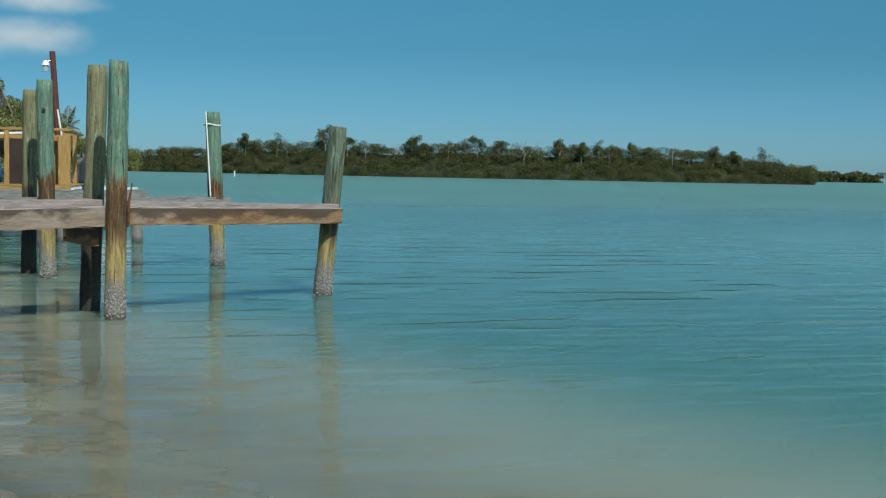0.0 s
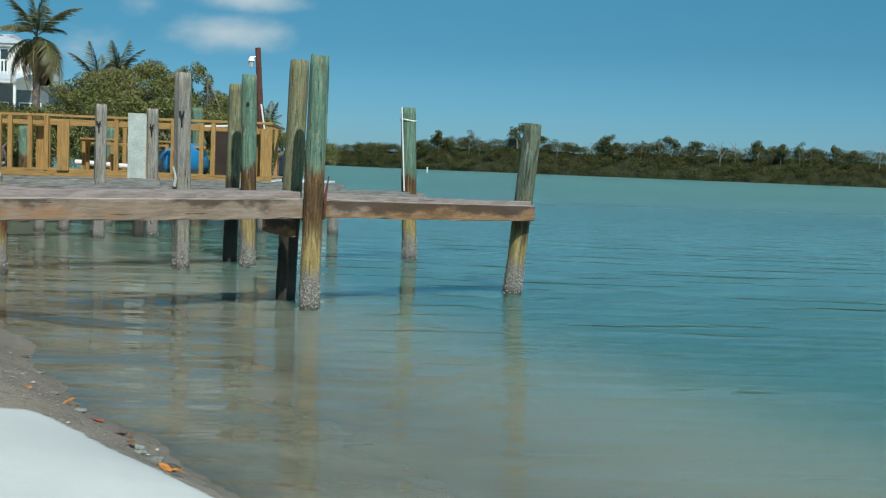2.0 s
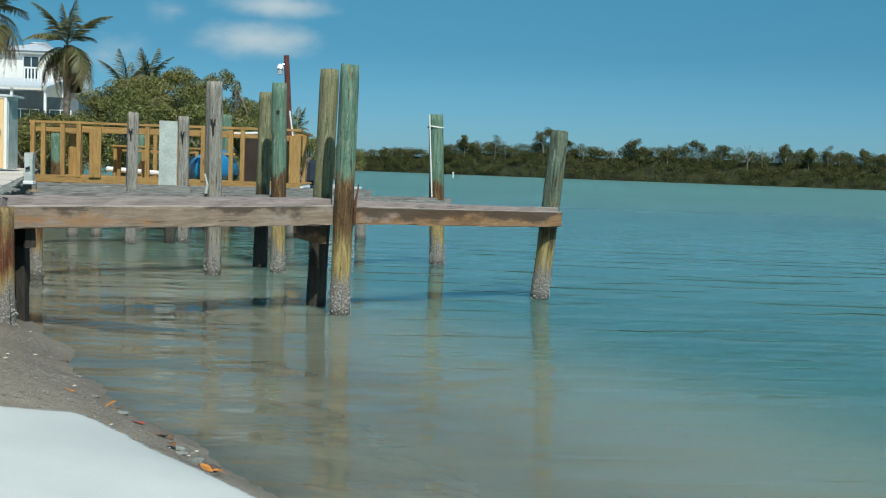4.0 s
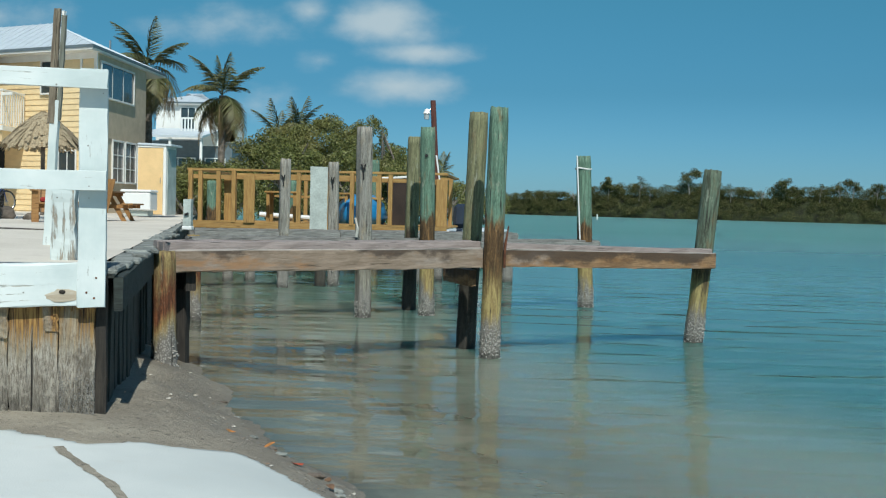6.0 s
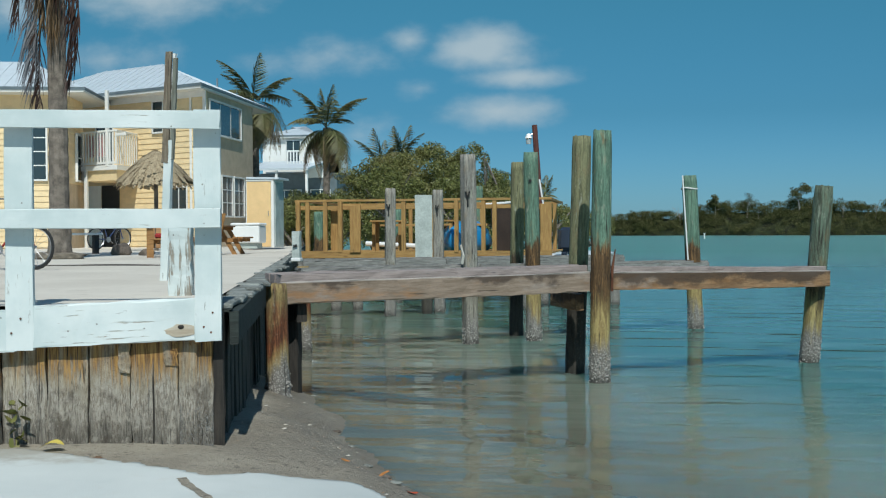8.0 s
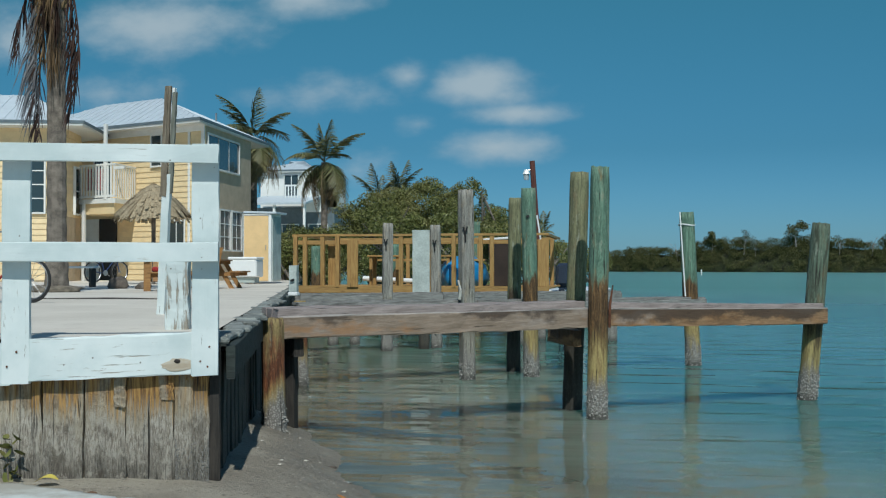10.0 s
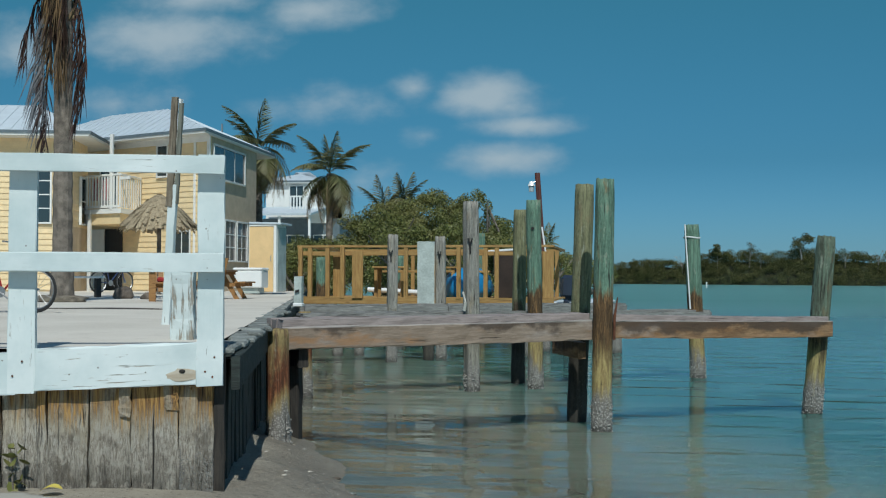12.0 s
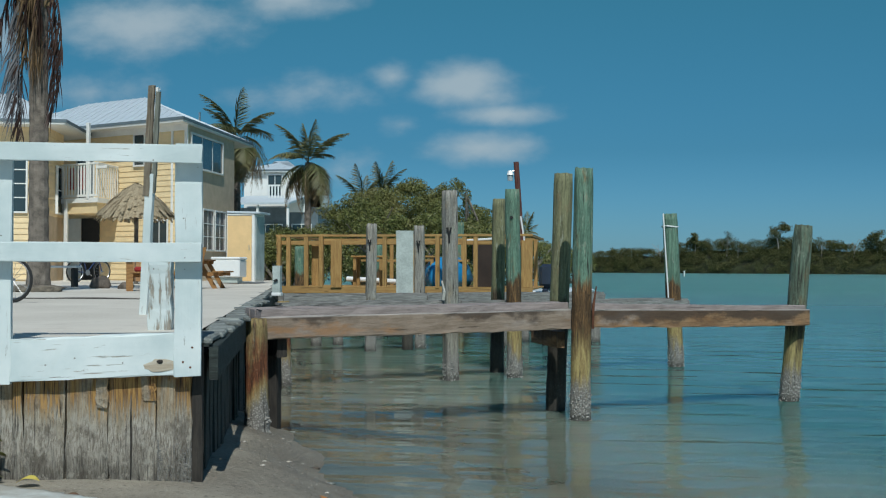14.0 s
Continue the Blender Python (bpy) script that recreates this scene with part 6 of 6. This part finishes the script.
def picnic_table(m):
    t = thing("picnic_table", "orange-brown wooden picnic table with attached benches", "picnic table", m, "picnic tables")
    for k in range(5):
        part("top_plank", boxed((0, -0.32 + 0.16 * k, 0.74), (1.7, 0.145, 0.04), None, 0.006), PICNIC, t)
    for s in (-1, 1):
        for k in range(2):
            part("bench_plank", boxed((0, s * (0.66 + 0.15 * k), 0.44), (1.7, 0.135, 0.04), None, 0.006), PICNIC, t)
    for x in (-0.6, 0.6):
        part("bench_bearer", boxed((x, 0, 0.38), (0.05, 1.65, 0.1)), PICNIC, t)
        part("top_bearer", boxed((x, 0, 0.68), (0.05, 0.75, 0.08)), PICNIC, t)
        for s in (-1, 1):
            leg = boxed((0, 0, 0), (0.055, 0.11, 0.86), pose(x + 0.05, s * 0.42, 0.35, s * 30, 0, 0), 0.004)
            part("leg", leg, PICNIC, t)
    return t


picnic_table(pose(-9.35, 24.6, yard_z(18, 1) - 0.01, 0, 0, 100) @ Matrix.Scale(0.85, 4))


def yard_chair(m):
    """A heavy slatted garden chair."""
    c = thing("garden_chair", "heavy orange-brown slatted garden chair", "chair", m, "garden chairs")
    for x in (-0.27, 0.27):
        part("front_leg", boxed((x, -0.28, 0.29), (0.13, 0.05, 0.58), None, 0.005), PICNIC, c)
        part("rear_leg", boxed((x, 0.28, 0.2), (0.10, 0.05, 0.4), None, 0.005), PICNIC, c)
        part("armrest", boxed((x * 1.1, 0, 0.6), (0.14, 0.72, 0.035), None, 0.006), PICNIC, c)
    for k in range(5):
        part("seat_slat", boxed((0, -0.26 + 0.12 * k, 0.36 - 0.02 * k), (0.54, 0.105, 0.03), None, 0.004), PICNIC, c)
        part("back_slat", boxed((-0.22 + 0.11 * k, 0.36, 0.66), (0.095, 0.03, 0.74), pose(0, 0.15, 0, -16, 0, 0), 0.004), PICNIC, c)
    return c


yard_chair(pose(-9.0, 21.0, yard_z(14, 2) - 0.01, 0, 0, 24))
yard_chair(pose(-9.4, 23.2, yard_z(16, 2) - 0.01, 0, 0, -30))
bench2 = thing("white_bench", "low white bench with dark legs", "bench", pose(-13.2, 25.8, yard_z(19, 6)))
part("seat", boxed((0, 0, 0.47), (1.05, 0.3, 0.05), None, 0.01), WHITE_PLASTIC, bench2)
for x in (-0.4, 0.4):
    part("leg", boxed((x, 0, 0.22), (0.06, 0.25, 0.45)), BLACK_RUBBER, bench2)
cushion = part("cushion", boxed((0, 0, 0), (0.34, 0.3, 0.1), pose(-8.98, 21.0, yard_z(14, 2) + 0.41), 0.03), RED_FABRIC)
tagged(cushion, "red cushion lying on the garden chair", "cushion")


def stone(at, size, seed, material, name, label, category, group=""):
    bm = bmesh.new()
    bmesh.ops.create_icosphere(bm, subdivisions=3, radius=1.0)
    for v in bm.verts:
        k = 1 + 0.35 * noise.noise(v.co * 1.3 + Vector((seed, 0, 0))) + 0.1 * noise.noise(v.co * 4 + Vector((0, seed, 0)))
        v.co = Vector((v.co.x * size[0], v.co.y * size[1], v.co.z * size[2])) * k
    ob = part(name, bm, material, smooth=True, m=pose(*at))
    return tagged(ob, label, category, group)


stone((-11.15, 23.7, yard_z(17, 4) + 0.1), (0.24, 0.2, 0.16), 3, GREY_ROCK, "rock", "dark rounded rock lying on the yard", "rock")
stone((-10.35, 23.2, yard_z(17, 3.5) + 0.05), (0.15, 0.12, 0.1), 5, GREY_ROCK, "rock", "dark rounded rock lying on the yard", "rock")
stone((-10.62, 19.8, yard_z(13, 5) + 0.03), (0.55, 0.5, 0.09), 8, plain("root_mat_soil", (0.20, 0.17, 0.13), 1.0, vary=0.3, scale=8), "root_mound", "low root mound round the palm's foot", "mound")

# channel marker far out
marker = part("channel_marker", rod(rod(bmesh.new(), (11.2, 205, -1), (11.2, 205, 0.9), 0.12), (11.2, 205, 0.9), (11.2, 205, 1.0), 0.16), WHITE_PLASTIC)
tagged(marker, "white channel marker post in the lagoon", "marker")

# ---- litter at the water's edge ----
def leaf_mesh(seed):
    rng = random.Random(seed)
    verts, faces = [], []
    for i in range(9):
        f = i / 8
        w = 0.36 * max(0.0, math.sin(3.1416 * f)) ** 0.8 + 0.01
        bend = 0.22 * math.sin(f * 2.6 + seed) + 0.08
        verts += [(f - 0.5, -w, bend + 0.12 * w), (f - 0.5, 0, bend), (f - 0.5, w, bend + 0.18 * w)]
        if i:
            a, b = (i - 1) * 3, i * 3
            faces += [(a, a + 1, b + 1, b), (a + 1, a + 2, b + 2, b + 1)]
    return raw("leaf", verts, faces)


LEAVES = {"yellow": plain("yellow_dead_leaf", (0.62, 0.50, 0.10), 0.6, vary=0.2, scale=4), "orange": plain("orange_dead_leaf", (0.55, 0.22, 0.05), 0.6, vary=0.2, scale=4),
          "red": plain("red_dead_leaf", (0.45, 0.08, 0.03), 0.6, vary=0.2, scale=4), "brown": plain("brown_dead_leaf", (0.16, 0.09, 0.05), 0.8, vary=0.2, scale=4)}


def on_sand(x, y, up=0.004):
    return max(bed(x, y), 0.0) + up


for k, (x, y, tint_name, size, turn) in enumerate(((-3.12, 5.76, "yellow", 0.13, 10), (-0.63, 5.02, "orange", 0.065, 20), (-0.70, 5.10, "orange", 0.07, -25), (-1.20, 6.05, "red", 0.07, 40), (-1.02, 5.95, "brown", 0.05, 80),
                                                   (-1.42, 6.32, "orange", 0.08, 15), (-0.95, 5.62, "brown", 0.06, 130), (-2.75, 5.55, "brown", 0.08, 15), (-3.2, 5.5, "brown", 0.08, 60), (-1.75, 6.75, "orange", 0.06, 5), (-2.9, 5.3, "brown", 0.05, 100))):
    leaf = part("dead_leaf", leaf_mesh(k), LEAVES[tint_name], m=pose(x, y, on_sand(x, y, 0.010), 0, 0, turn) @ Matrix.Scale(size, 4))
    tagged(leaf, tint_name + " curled dead leaf at the water's edge", "leaf", "dead leaves")
for k, (x, y, sz) in enumerate(((-1.08, 5.92, 0.05), (-0.93, 5.66, 0.045), (-0.80, 5.40, 0.05), (-0.72, 5.22, 0.06), (-1.32, 6.18, 0.035), (-0.88, 5.5, 0.03), (-1.55, 6.9, 0.05), (-1.72, 7.2, 0.035), (-2.0, 7.9, 0.03), (-2.3, 8.6, 0.04))):
    stone((x, y, on_sand(x, y, 0.004)), (sz, sz * 0.6, sz * 0.35), 20 + k, COPING if k % 3 else GREY_ROCK, "concrete_chip", "broken chip of pale concrete at the ramp edge", "chip", "concrete chips")
# thin flattened dark strip lying across the yard
mulch = stone((-7.25, 14.8, yard_z(10, 2) + 0.003), (1.05, 0.20, 0.02), 31, plain("dark_strip_ground", (0.09, 0.075, 0.06), 1.0, vary=0.4, scale=12, bump=0.03), "mulch_bed", "thin dark strip across the yard", "mulch")
crust = part("barnacle_crust", barnacles(0.11, 88, 1100, 0.30, 0.38), plain("grey_crust_shell", (0.26, 0.25, 0.23), 0.95, vary=0.3, scale=30), seawall, "grey barnacle crust at the plank foot", kind="stuff", m=WALL_AT @ pose(0.15, 0.028, 0.36) @ Matrix.Diagonal((0.80, 0.22, 0.85, 1)))
rng = random.Random(77)
SHELL_WHITE = plain("bleached_shell", (0.62, 0.57, 0.50), 0.7, vary=0.25, scale=20)
shell_bm = bmesh.new()
bmesh.ops.create_icosphere(shell_bm, subdivisions=1, radius=1.0)
for v in shell_bm.verts:
    v.co.z = max(v.co.z * 0.55, -0.05)
    v.co.x *= 1.3
shell_mesh = mesh_of("shell", shell_bm)
for k in range(18):
    f = rng.random()
    x, y = -0.85 - 2.35 * f + rng.uniform(-0.35, 0.25), 5.3 + 4.3 * f + rng.uniform(-0.2, 0.3)
    s = rng.uniform(0.006, 0.015)
    sh = part("shell", shell_mesh, SHELL_WHITE, m=pose(x, y, max(bed(x, y), -0.02) + 0.004, 0, 0, rng.uniform(0, 360)) @ Matrix.Scale(s, 4))
    tagged(sh, "small bleached shell fragment on wet sand", "shell", "shells")
def crumb_material():
    m = Mat("mixed_beach_crumbs", 0.9)
    m.color(m.ramp(m.island(), (0.0, (0.05, 0.045, 0.04)), (0.5, (0.16, 0.13, 0.10)), (0.8, (0.50, 0.46, 0.40)), (1.0, (0.30, 0.16, 0.08))))
    return m.m


CRUMB = crumb_material()
# crumbs of weed and broken shell in the sand
verts, faces = [], []
for k in range(1500):
    f = rng.random()
    x, y = -0.75 - 2.45 * f + rng.gauss(0, 0.28), 5.0 + 5.0 * f + rng.gauss(0, 0.25)
    z = bed(x, y)
    if z < 0.0 or z > 0.4:
        continue
    s, a = rng.uniform(0.002, 0.0055), rng.uniform(0, 6.28)
    b = len(verts)
    for q in range(4):
        verts.append((x + s * 1.6 * math.cos(a + q * 1.57), y + s * math.sin(a + q * 1.57), z + 0.002))
    verts.append((x, y, z + s * 0.9))
    faces += [(b + q, b + (q + 1) % 4, b + 4) for q in range(4)]
crumbs = part("beach_crumbs", raw("beach_crumbs", verts, faces), CRUMB)
tagged(crumbs, "scattered crumbs of shell on the wet sand", "crumbs", kind="stuff")

# nail heads and a knot on the white railing
nail_mesh = mesh_of("nail", rod(bmesh.new(), (0, 0, 0), (0, 0.004, 0), 0.006, sides=7))
for nx, nz, ny in ((0.04, 2.17, 0.166), (0.10, 2.175, 0.166), (0.07, 2.14, 0.166), (0.045, 1.62, 0.166), (0.105, 1.60, 0.166), (1.08, 2.165, 0.166), (1.14, 2.14, 0.166), (1.09, 1.615, 0.166),
                   (0.05, 1.10, 0.100), (0.10, 1.02, 0.100), (0.06, 0.99, 0.100), (1.09, 1.08, 0.100), (1.14, 1.0, 0.100)):
    part("nail", nail_mesh, RUSTY, railing, "rusty nail head", m=WALL_AT @ pose(nx, ny, nz))

# a weed at the foot of the seawall
weed = thing("weed", "small dark broad-leaved weed at the seawall's foot", "weed", WALL_AT @ pose(1.12, 0.12, 0.36))
rng = random.Random(5)
for k in range(14):
    part("leaf", leaf_mesh(40 + k % 3), MANGROVE, weed, m=pose(rng.uniform(-0.06, 0.06), rng.uniform(-0.04, 0.04), rng.uniform(0.03, 0.26), rng.uniform(-50, 50), rng.uniform(-60, 20), rng.uniform(0, 360)) @ Matrix.Scale(rng.uniform(0.05, 0.085), 4))
part("stem", rod(bmesh.new(), (0, 0, -0.02), (0.02, 0, 0.25), 0.006, 0.003, 5), BARK, weed)
